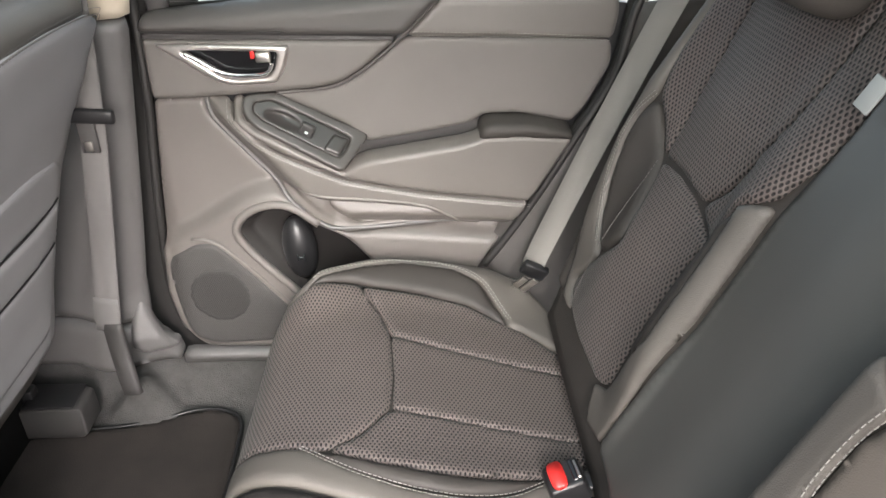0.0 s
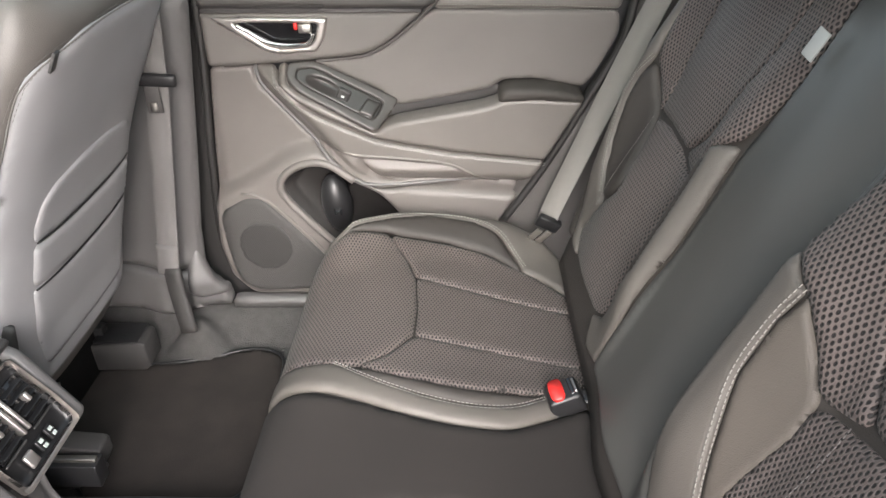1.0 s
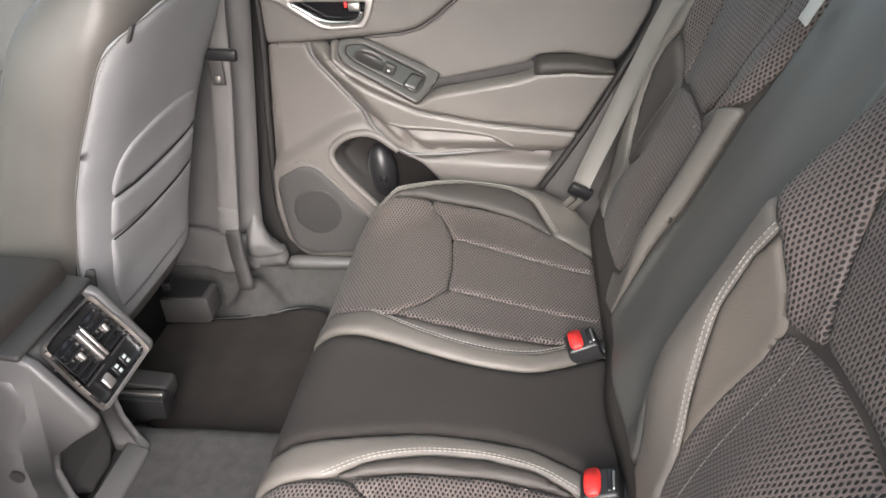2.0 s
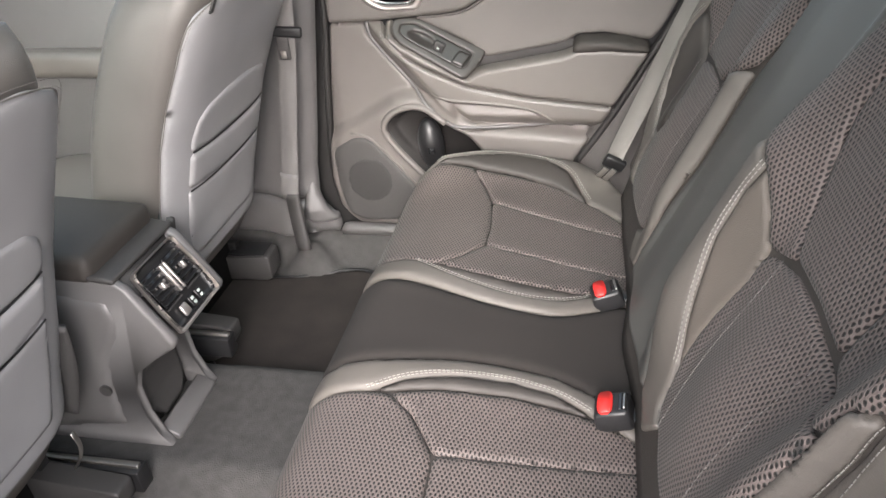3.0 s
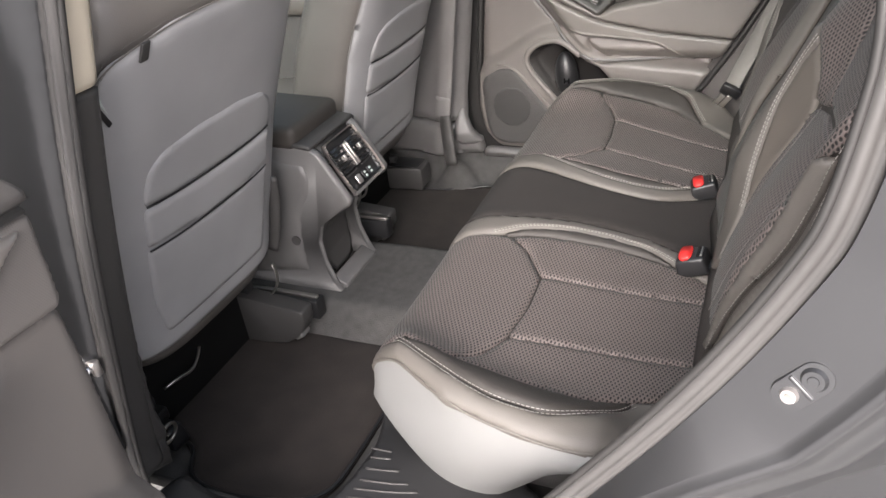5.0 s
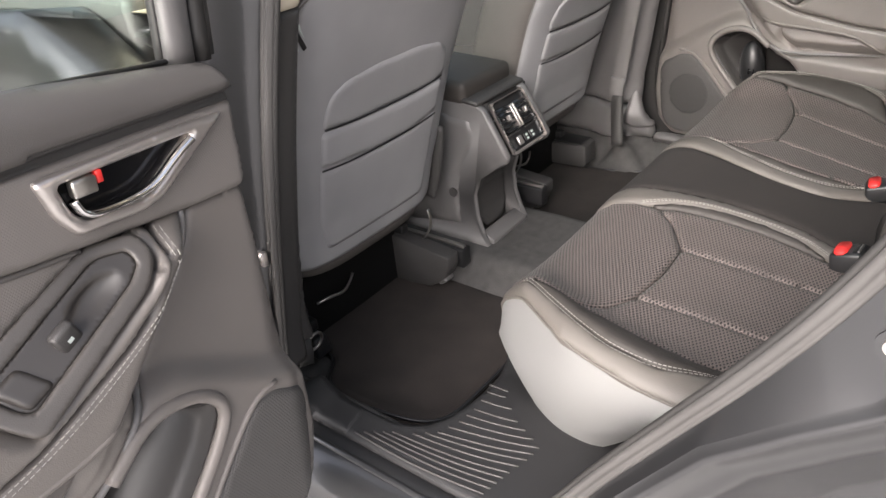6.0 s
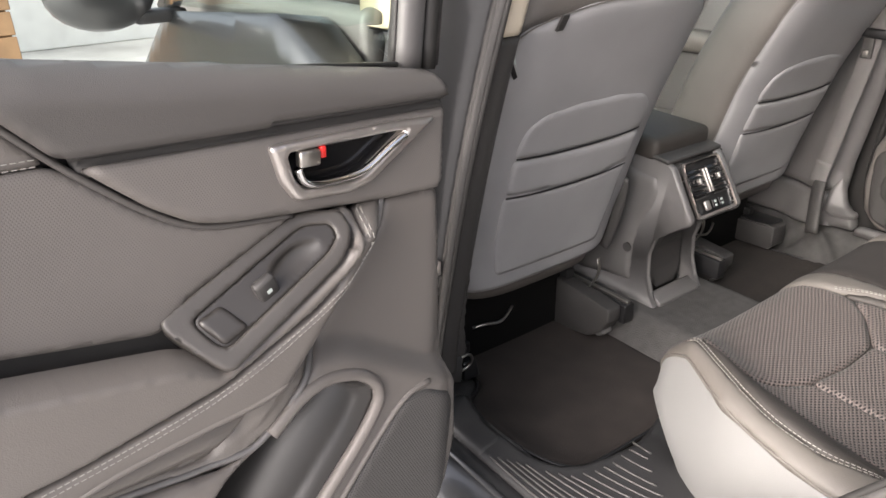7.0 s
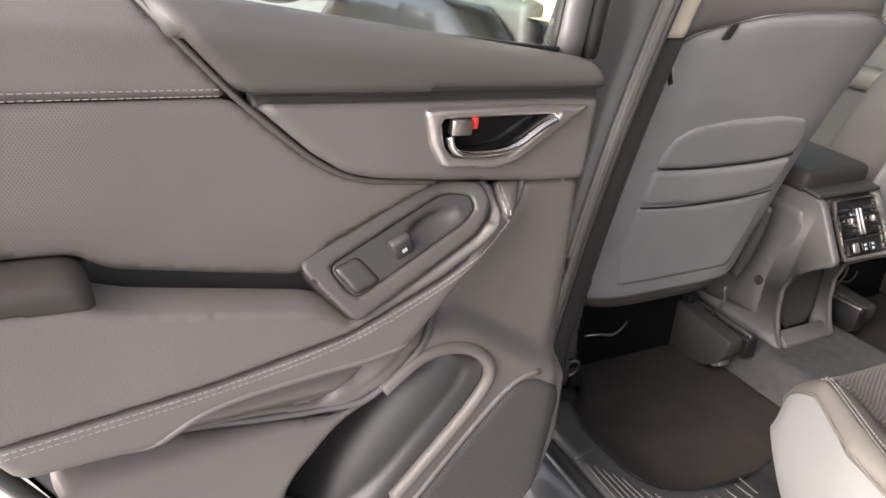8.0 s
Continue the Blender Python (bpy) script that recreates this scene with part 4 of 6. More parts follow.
    # pull cup behind the armrest; charcoal stands in for shade deep in the hollow
    patch("pull_cup", PULL, on("cup"), PLASTIC_DARK, d, h=0.01, puff=0.0, sink=0.0, rad=0.004, flip=fl, soft=0, label="hollow pull cup behind the armrest")
    patch("pull_grip", [(0.080, 0.938), (0.084, 0.962), (0.10, 0.970), (0.16, 0.970), (0.20, 0.966), (0.250, 0.952), (0.250, 0.938), (0.154, 0.942), (0.10, 0.940)], arm, LEATHER_DARK, d, puff=0.006, rad=0.012, sink=0.003, skirt=0.055, label="charcoal grip cover", **K)
    # handle
    E = dict(h=0.0035, flip=fl, soft=0.006)
    well = patch("handle_well", ins, front, GLOSS_BLACK, d, puff=-0.004, sink=0.004, rad=0.004, label="gloss black handle recess", **E)
    patch("handle_bezel", bez, front, SATIN, d, puff=0.012, rad=0.005, sink=-0.007, holes=(ins,), skirt=0.016, label="satin silver handle surround", **E)
    q = np.array([(-0.424, 1.088), (-0.40, 1.077), (-0.37, 1.057), (-0.345, 1.051), (-0.302, 1.051), (-0.284, 1.056), (-0.278, 1.072)])
    q = chaikin(q, 2, False)
    N = normals(front, q, fl)
    sweep("handle_lever", front(q[:, 0], q[:, 1]) + N * 0.011, disc(0.006, 10, 0.7), CHROME, d, "bright chrome inner handle lever", up=N)
    P = front(np.array([-0.292]), np.array([1.082]))[0]
    block("lock_lever", (0.026, 0.012, 0.018), tuple(P - np.array((0, s * 0.009, 0))), STEEL, d, bevel=0.003, label="grey lock lever")
    P = front(np.array([-0.310]), np.array([1.086]))[0]
    block("lock_mark", (0.007, 0.008, 0.013), tuple(P - np.array((0, s * 0.008, 0))), RED, d, bevel=0.0015, label="red unlocked mark")
    # speaker
    patch("speaker_grille", [(-0.528, 0.685), (-0.462, 0.724), (-0.425, 0.722), (-0.365, 0.655), (-0.30, 0.575), (-0.275, 0.54), (-0.30, 0.492), (-0.46, 0.482), (-0.505, 0.505), (-0.522, 0.57)], low, GRILLE, d, puff=0.006, rad=0.006, sink=-0.0028, h=0.008, flip=fl, soft=0.03, label="perforated grey speaker grille")
    bead("speaker_rim", low, [(-0.47, 0.733), (-0.425, 0.730), (-0.36, 0.660), (-0.295, 0.580), (-0.262, 0.54)], 0.0045, PLASTIC, d, flip=fl, high=0.002)
    ring = [(-0.432 + 0.062 * math.cos(a), 0.605 + 0.064 * math.sin(a)) for a in np.linspace(0, 2 * math.pi, 28, endpoint=False)]
    if s > 0:
        patch("speaker_cone", ring, low, GRILLE_DARK, d, h=0.008, puff=0.0072, rad=0.002, sink=-0.005, flip=fl, soft=0, skirt=0.003, label="dark round speaker field behind the grille")
    # pocket rim and the oval rest in it
    bead("pocket_rim", low, [(-0.222, 0.764), (-0.281, 0.811), (-0.348, 0.799), (-0.388, 0.757), (-0.367, 0.711), (-0.298, 0.632), (-0.255, 0.585)], 0.009, PLASTIC, d, flip=fl, high=0.001, h=0.008)
    if s > 0:
        bm = bmesh.new()
        bmesh.ops.create_uvsphere(bm, u_segments=24, v_segments=18, radius=1)
        bmesh.ops.transform(bm, matrix=pose(-0.268, 0.722, 0.697, 0, -6, 0) @ Matrix.Diagonal((0.034, 0.030, 0.070, 1)), verts=bm.verts)
        rest = part("bottle_rest", bm, PLASTIC_BLACK, d, "dark oval bottle rest", True)
        for k in (-0.006, 0.006):
            block("moulded_mark", (0.004, 0.004, 0.016), (-0.262 + k, 0.6925, 0.690), GLOSS_BLACK, rest, bevel=0.001, seg=1)
        block("moulded_mark", (0.012, 0.004, 0.004), (-0.262, 0.6925, 0.690), GLOSS_BLACK, rest, bevel=0.001, seg=1)
    # outer skin, inner shell and rear edge
    skin = lambda w: (lambda x, z: np.column_stack((np.asarray(x, dtype=float), s * (w + 0.02 * np.clip((1.0 - np.asarray(z)) / 0.5, 0, 1)), np.asarray(z, dtype=float))))
    outline = [(-0.498, 1.150), (-0.505, 0.7), (-0.505, 0.54), (-0.46, 0.455), (-0.12, 0.44), (0.02, 0.47), (0.135, 0.69), (0.235, 0.87), (0.305, 0.98), (0.345, 1.07), (0.36, 1.19)]
    patch("shell", outline, skin(0.748), PAINT, d, h=0.03, puff=0.0, rad=0.02, flip=fl, soft=1, skirt=0.0, holes=(POCKET[::4],), label="grey painted door shell")
    patch("outer_skin", outline, skin(0.865), PAINT, d, h=0.03, puff=0.01, rad=0.05, flip=not fl, soft=1, skirt=0.118, label="metallic grey painted outer skin")
    seal_line = [(-0.505, 1.195), (-0.511, 1.0), (-0.530, 0.87), (-0.549, 0.69), (-0.556, 0.59), (-0.540, 0.492), (-0.47, 0.452), (-0.14, 0.452), (0.0, 0.468), (0.118, 0.69), (0.222, 0.865), (0.292, 0.975), (0.333, 1.062), (0.345, 1.19)]
    if s > 0:
        bead("door_seal", skin(0.738), seal_line, 0.009, RUBBER, d, flip=fl, h=0.02, label="black rubber door seal")
    rear = [(0.350, 1.20), (0.330, 1.14), (0.322, 1.06), (0.282, 0.980), (0.260, 0.944), (0.204, 0.834), (0.146, 0.738), (0.10, 0.67)]
    bead("edge_trim", flat(0.050), rear, 0.008, RUBBER, d, flip=fl, label="black rubber edge trim")
    bead("edge_trim", flat(0.030), [(x + 0.014, z - 0.004) for x, z in rear], 0.006, PLASTIC_MID, d, flip=fl, label="grey door edge moulding")
    # window
    fr = [(-0.472, 1.150), (-0.483, 1.40), (-0.475, 1.60), (-0.30, 1.64), (0.20, 1.62), (0.36, 1.40), (0.38, 1.19)]
    gl = patch("window_glass", [(-0.468, 1.14), (-0.478, 1.40), (-0.470, 1.60), (-0.30, 1.64), (0.20, 1.62), (0.36, 1.40), (0.385, 1.17)], flat(-0.035), GLASS, d, h=0.06, puff=0, rad=0.01, flip=fl, soft=0, skirt=0.004, label="green tinted side glass")
    fr = resample(chaikin(fr, 2, False), 0.03, False)
    row = lambda w, o: np.array([(x - o * np.clip((0.1 - x) / 0.3, 0.2, 1), s * (DOOR_Y + w), z) for x, z in fr])
    wf = sweep("window_frame", row(0.018, 0.0), slab(0.020, 0.036, 0.006), PLASTIC_MID, d, up=(1, 0, 0.01), label="grey inner window frame trim")
    sweep("glass_edge", row(0.028, -0.019), slab(0.012, 0.004), RUBBER, wf, up=(1, 0, 0.01))
    sweep("frame_strip", row(0.022, 0.031), slab(0.026, 0.024, 0.006), RUBBER, wf, up=(1, 0, 0.01), label="black rubber frame strip")
    sweep("frame_edge", row(0.052, 0.052), slab(0.05, 0.024, 0.006), PAINT, d, up=(1, 0, 0.01), label="painted outer window frame")
    sweep("glass_strip", [(-0.448, s * (DOOR_Y + 0.012), 1.160), (0.38, s * (DOOR_Y + 0.012), 1.206)], slab(0.010, 0.006), RUBBER, d, up=(0, 0, 1), label="black weather strip")
    return d


right_door = make_door(1, "rear_door", "closed rear door with grey lining, armrest and silver handle")
left_door = make_door(-1, "rear_door", "wide open rear door with grey lining and tinted glass")
HINGE = Vector((-0.530, -0.888, 1.0))
left_door.matrix_world = Matrix.Translation(HINGE + Vector((-0.034, -0.006, 0.0045))) @ pose(0, 0, 0, -1.6, -3.8, -83.6) @ Matrix.Translation(-HINGE)


# ---- shell of the car ----
def structure(ob):
    return tagged(ob, kind="structure")


def floor_height(x, y):
    a = np.abs(y)
    t = np.clip((0.215 - a) / 0.085, 0, 1)
    z = 0.350 + 0.078 * t * t * (3 - 2 * t)
    k = np.clip((a - np.where(y > 0, 0.632, 0.645)) / 0.07, 0, 1)
    z = z + 0.092 * k * k * (3 - 2 * k)
    r = np.clip((x + 0.36) / 0.12, 0, 1)
    z = z + 0.10 * np.exp(-((x + 0.605) / 0.055) ** 2 - ((y - 0.630) / 0.034) ** 2)
    return z + 0.10 * r * r * (3 - 2 * r) * (a < 0.5)


def carpet_surface(u, v):
    u, v = np.asarray(u, dtype=float), np.asarray(v, dtype=float)
    lump = np.array([noise.noise((a * 9, b * 9, 0.3)) for a, b in zip(u, v)]) * 0.003
    return np.column_stack((u, v, floor_height(u, v) + lump))


structure(patch("floor", [(-1.9, -0.715), (0.05, -0.715), (0.05, 0.715), (-1.9, 0.715)], carpet_surface, CARPET, None, h=0.016, puff=0.0, sink=0.0, soft=0, skirt=0.02, label="grey loop-pile carpet over floor and tunnel"))
tagged(bpy.data.objects["floor"], "grey loop-pile carpet over floor and tunnel", "car floor")


def make_mat(s):
    m = thing("floor_mat", "dark brown pile floor mat with bound edge on the carpet", "floor mat", "rear floor mats")

    def S(u, v):
        u, v = np.asarray(u, dtype=float), np.asarray(v, dtype=float)
        w = np.array([noise.noise((a * 7, b * 7, 5.0 + s)) for a, b in zip(u, v)]) * 0.002
        k = np.clip((np.abs(v) - 0.58) / 0.08, 0, 1)
        return np.column_stack((u, v, 0.361 + w + 0.02 * k * k))
    line = [(-0.395, 0.52), (-0.40, 0.595), (-0.44, 0.620), (-0.50, 0.622), (-0.57, 0.595), (-0.65, 0.575), (-0.72, 0.57), (-0.80, 0.56), (-0.92, 0.50), (-0.98, 0.40), (-0.95, 0.27), (-0.80, 0.235), (-0.72, 0.225), (-0.69, 0.185), (-0.65, 0.172), (-0.58, 0.190), (-0.46, 0.180), (-0.40, 0.19), (-0.385, 0.25)]
    if s < 0:
        line[:6] = [(-0.382, 0.53), (-0.394, 0.605), (-0.45, 0.650), (-0.54, 0.669), (-0.62, 0.668), (-0.678, 0.640)]
    line = [(x, s * y) for x, y in line]
    patch("mat_face", line, S, MAT_PILE, m, h=0.014, puff=0.005, rad=0.012, sink=0.004, soft=2)
    bead("bound_edge", S, line, 0.004, PLASTIC_BLACK, m, closed=True, high=0.001, h=0.015)


make_mat(1)
make_mat(-1)


# right pillar and sill linings
def pillar_surface(s, y0):
    def S(x, z):
        x, z = np.asarray(x, dtype=float), np.asarray(z, dtype=float)
        mid = -0.655 + 0.10 * (z - 0.55) / 0.6
        y = y0 - 0.035 * np.exp(-((x - mid) / 0.06) ** 2) - 0.02 * np.clip((0.62 - z) / 0.1, 0, 1) - 0.02 * np.clip(z - 0.9, 0, 1)
        return np.column_stack((x, s * y, z))
    return S


def make_pillar(s):
    S = pillar_surface(s, 0.705 if s > 0 else 0.735)
    fl = s < 0
    # the left lining is charcoal, darker than the mid grey right one
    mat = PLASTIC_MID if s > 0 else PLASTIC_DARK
    w = thing("pillar_lining", "grey plastic centre pillar lining with beige upper cover", "pillar lining", "centre pillars", "structure")
    ex = 0.014 if s > 0 else 0.0
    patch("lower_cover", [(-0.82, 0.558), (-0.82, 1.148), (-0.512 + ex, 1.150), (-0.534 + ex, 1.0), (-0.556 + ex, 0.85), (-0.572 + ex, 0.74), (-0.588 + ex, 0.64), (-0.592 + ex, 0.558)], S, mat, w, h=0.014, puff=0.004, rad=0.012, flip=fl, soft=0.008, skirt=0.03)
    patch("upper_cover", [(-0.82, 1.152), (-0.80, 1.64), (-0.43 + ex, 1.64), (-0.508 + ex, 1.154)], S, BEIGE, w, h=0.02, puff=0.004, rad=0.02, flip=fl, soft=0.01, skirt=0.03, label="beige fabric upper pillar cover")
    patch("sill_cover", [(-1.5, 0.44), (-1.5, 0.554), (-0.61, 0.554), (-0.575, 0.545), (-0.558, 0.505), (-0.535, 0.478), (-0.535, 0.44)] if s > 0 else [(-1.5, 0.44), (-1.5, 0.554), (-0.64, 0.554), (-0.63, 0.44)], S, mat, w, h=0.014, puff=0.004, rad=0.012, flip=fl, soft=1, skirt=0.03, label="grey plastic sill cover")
    if s > 0:
        K = lambda x, z: S(x, z) + np.column_stack((0 * x, -0.012 * np.clip(1 - ((x + 0.59) / 0.05) ** 2, 0, 1) * np.clip((0.60 - z) / 0.08, 0, 1), 0 * x))
        patch("foot_cover", [(-0.618, 0.482), (-0.616, 0.545), (-0.602, 0.60), (-0.588, 0.615), (-0.576, 0.57), (-0.556, 0.52), (-0.535, 0.497), (-0.535, 0.482)], K, PLASTIC_MID, w, h=0.007, puff=0.006, rad=0.018, flip=fl, soft=1, skirt=0.02, label="moulded grey kick cover")
        patch("sill_strip", [(-0.53, 0.438), (-0.53, 0.462), (0.0, 0.462), (0.0, 0.438)], S, PLASTIC_MID, w, h=0.02, puff=0.004, rad=0.012, flip=fl, soft=0, skirt=0.03)
    return w


make_pillar(1)
make_pillar(-1)


def make_quarter_lining(s):
    w = thing("quarter_lining", "grey plastic rear quarter lining behind the bench", "side lining", "quarter linings", "structure")
    def S(x, z):
        x, z = np.asarray(x, dtype=float), np.asarray(z, dtype=float)
        return np.column_stack((x, s * (0.715 - 0.10 * np.clip(x - 0.05, 0, 0.6) - 0.03 * np.clip(0.75 - z, 0, 1)), z))
    patch("lower_cover", [(0.00, 0.45), (0.045, 0.62), (0.105, 0.715), (0.222, 0.885), (0.296, 0.992), (0.335, 1.075), (0.345, 1.2), (1.6, 1.2), (1.6, 0.45)], S, PLASTIC_DARK2, w, h=0.025, puff=0.003, rad=0.012, flip=s < 0, soft=1, skirt=0.03)
    patch("upper_cover", [(0.347, 1.205), (0.33, 1.40), (0.20, 1.64), (0.62, 1.64), (0.72, 1.40), (0.75, 1.205)], S, BEIGE, w, h=0.03, puff=0.003, rad=0.012, flip=s < 0, soft=1, skirt=0.03)


make_quarter_lining(1)
make_quarter_lining(-1)


def roof(name, z, t, mat, label, category, hole, outer):
    """A roof sheet with the opening of an assumed, unseen moonroof through it."""
    x0, x1, y1 = hole
    X0, X1, Y1 = outer
    bm = bmesh.new()
    lo, hi = [], []
    for k, rows in ((z, lo), (z + t, hi)):
        for r in ([(X0, -Y1), (X1, -Y1), (X1, Y1), (X0, Y1)], [(x0, -y1), (x1, -y1), (x1, y1), (x0, y1)]):
            rows.append([bm.verts.new((x, y, k)) for x, y in r])
    for i in range(4):
        j = (i + 1) % 4
        bm.faces.new((lo[0][i], lo[0][j], lo[1][j], lo[1][i]))
        bm.faces.new((hi[0][i], hi[0][j], hi[1][j], hi[1][i]))
        bm.faces.new((lo[0][i], lo[0][j], hi[0][j], hi[0][i]))
        bm.faces.new((lo[1][i], lo[1][j], hi[1][j], hi[1][i]))
    return structure(tagged(part(name, bm, mat), label, category))


# unseen opening, added and sized to let daylight down onto the bench
roof("headliner", 1.64, 0.03, BEIGE, "beige woven headliner round the assumed, unseen moonroof", "ceiling", (-1.25, 0.38, 0.52), (-1.4, 1.5, 0.68))
roof("roof_panel", 1.68, 0.02, PAINT, "metallic grey painted roof panel", "car roof", (-1.27, 0.40, 0.54), (-1.45, 1.55, 0.72))


def pane(name, corners, label, category):
    """A flat pane of tinted glass through four corners."""
    bm = bmesh.new()
    n = (Vector(corners[1]) - Vector(corners[0])).cross(Vector(corners[3]) - Vector(corners[0])).normalized() * 0.005
    bm.faces.new([bm.verts.new(c) for c in corners])
    geo = bmesh.ops.extrude_face_region(bm, geom=bm.faces[:])["geom"]
    bmesh.ops.translate(bm, vec=n, verts=[v for v in geo if isinstance(v, bmesh.types.BMVert)])
    return structure(tagged(part(name, bm, GLASS), label, category))


pane("unseen_moonroof_glass", [(-1.29, -0.56, 1.702), (0.43, -0.56, 1.702), (0.43, 0.56, 1.702), (-1.29, 0.56, 1.702)], "green tinted glass of an assumed, unseen moonroof", "roof glass")
pane("windscreen", [(-2.0, -0.70, 1.13), (-2.0, 0.70, 1.13), (-1.44, 0.62, 1.66), (-1.44, -0.62, 1.66)], "green tinted windscreen", "windscreen")
pane("rear_window", [(1.66, 0.64, 1.20), (1.66, -0.64, 1.20), (1.54, -0.60, 1.66), (1.54, 0.60, 1.66)], "green tinted rear window", "rear window")
structure(tagged(block("tailgate_wall", (0.05, 1.4, 0.75), (1.63, 0, 0.82), PLASTIC_DARK, None, bevel=0.01), "charcoal plastic tailgate lining", "tailgate"))
structure(tagged(block("boot_floor", (1.3, 1.38, 0.04), (0.98, 0, 0.60), CARPET, None, bevel=0.01), "grey carpet boot floor", "boot floor"))
structure(tagged(block("bench_riser", (0.30, 1.06, 0.16), (0.0, 0, 0.51), CARPET, None, bevel=0.01), "grey carpet riser under the bench", "seat riser"))
structure(tagged(block("dashboard", (0.45, 1.40, 0.42), (-1.78, 0, 0.96), PLASTIC_DARK, None, bevel=0.08, seg=4), "charcoal soft-touch dashboard", "dashboard"))
structure(tagged(block("bulkhead", (0.05, 1.42, 0.6), (-1.95, 0, 0.66), PLASTIC_BLACK, None, bevel=0.01), "black front bulkhead lining", "bulkhead"))
for s in (1, -1):
    d = thing("front_door", "closed front door with grey lining and metallic paint", "car door", "front doors")
    block("lining", (1.05, 0.05, 0.70), (-1.32, s * 0.745, 0.83), PLASTIC_MID, d, bevel=0.02)
    block("armrest", (0.55, 0.07, 0.07), (-1.15, s * 0.70, 0.92), LEATHER, d, bevel=0.02)
    S = lambda x, z, s=s: np.column_stack((np.asarray(x, dtype=float), s * (0.895 - 0.35 * np.clip(np.asarray(z) - 0.95, 0, 1) ** 2 - 0.10 * np.clip(0.6 - np.asarray(z), 0, 1)), np.asarray(z, dtype=float)))
    patch("outer_skin", [(-1.80, 0.40), (-0.58, 0.40), (-0.58, 1.20), (-1.85, 1.10)], S, PAINT, d, h=0.05, puff=0.008, rad=0.03, flip=s > 0, soft=1, skirt=0.10, label="metallic grey painted outer skin")
    g = patch("window_glass", [(-1.55, 1.14), (-0.60, 1.18), (-0.57, 1.62), (-1.05, 1.62)], S, GLASS, d, h=0.08, puff=0, rad=0.01, flip=s > 0, soft=0, skirt=0.004, label="green tinted side glass")
    sweep("window_frame", [(-0.575, s * 0.80, 1.18), (-0.56, s * 0.72, 1.63), (-1.08, s * 0.72, 1.64), (-1.60, s * 0.86, 1.12)], slab(0.05, 0.04, 0.01), PLASTIC_DARK, d, up=(0, 1, 0))
    m = part("door_mirror", (lambda b: (bmesh.ops.create_uvsphere(b, u_segments=20, v_segments=12, radius=1), bmesh.ops.transform(b, matrix=pose(-1.50, s * 1.03, 1.18) @ Matrix.Diagonal((0.07, 0.12, 0.085, 1)), verts=b.verts), b)[-1])(bmesh.new()), PAINT, d, "grey painted door mirror", True)
    block("mirror_foot", (0.06, 0.12, 0.03), (-1.50, s * 0.91, 1.12), PLASTIC_BLACK, m, bevel=0.008)

# flat sheet in seal black, standing in for shade between pillar and door
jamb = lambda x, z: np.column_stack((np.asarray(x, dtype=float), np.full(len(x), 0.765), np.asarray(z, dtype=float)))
structure(tagged(patch("door_jamb", [(-0.95, 0.38), (-0.95, 1.30), (-0.40, 1.30), (-0.44, 0.7), (-0.40, 0.50), (0.10, 0.50), (0.10, 0.38)], jamb, RUBBER, None, h=0.05, puff=0, soft=0, skirt=0.02), "dark shaded door jamb behind the pillar", "door jamb"))

# body side round the open doorway
SEAL_FRONT = [(-0.44, -0.745, 1.30), (-0.485, -0.763, 1.117), (-0.528, -0.770, 0.951), (-0.575, -0.774, 0.741), (-0.600, -0.780, 0.60), (-0.600, -0.786, 0.53), (-0.580, -0.795, 0.485), (-0.560, -0.80, 0.470)]
SEAL_REAR = [(-0.04, -0.80, 0.53), (0.0, -0.787, 0.59), (0.036, -0.788, 0.650), (0.118, -0.79, 0.774), (0.184, -0.79, 0.872), (0.244, -0.788, 0.971), (0.288, -0.786, 1.060), (0.313, -0.782, 1.119), (0.33, -0.765, 1.30), (0.20, -0.72, 1.60)]


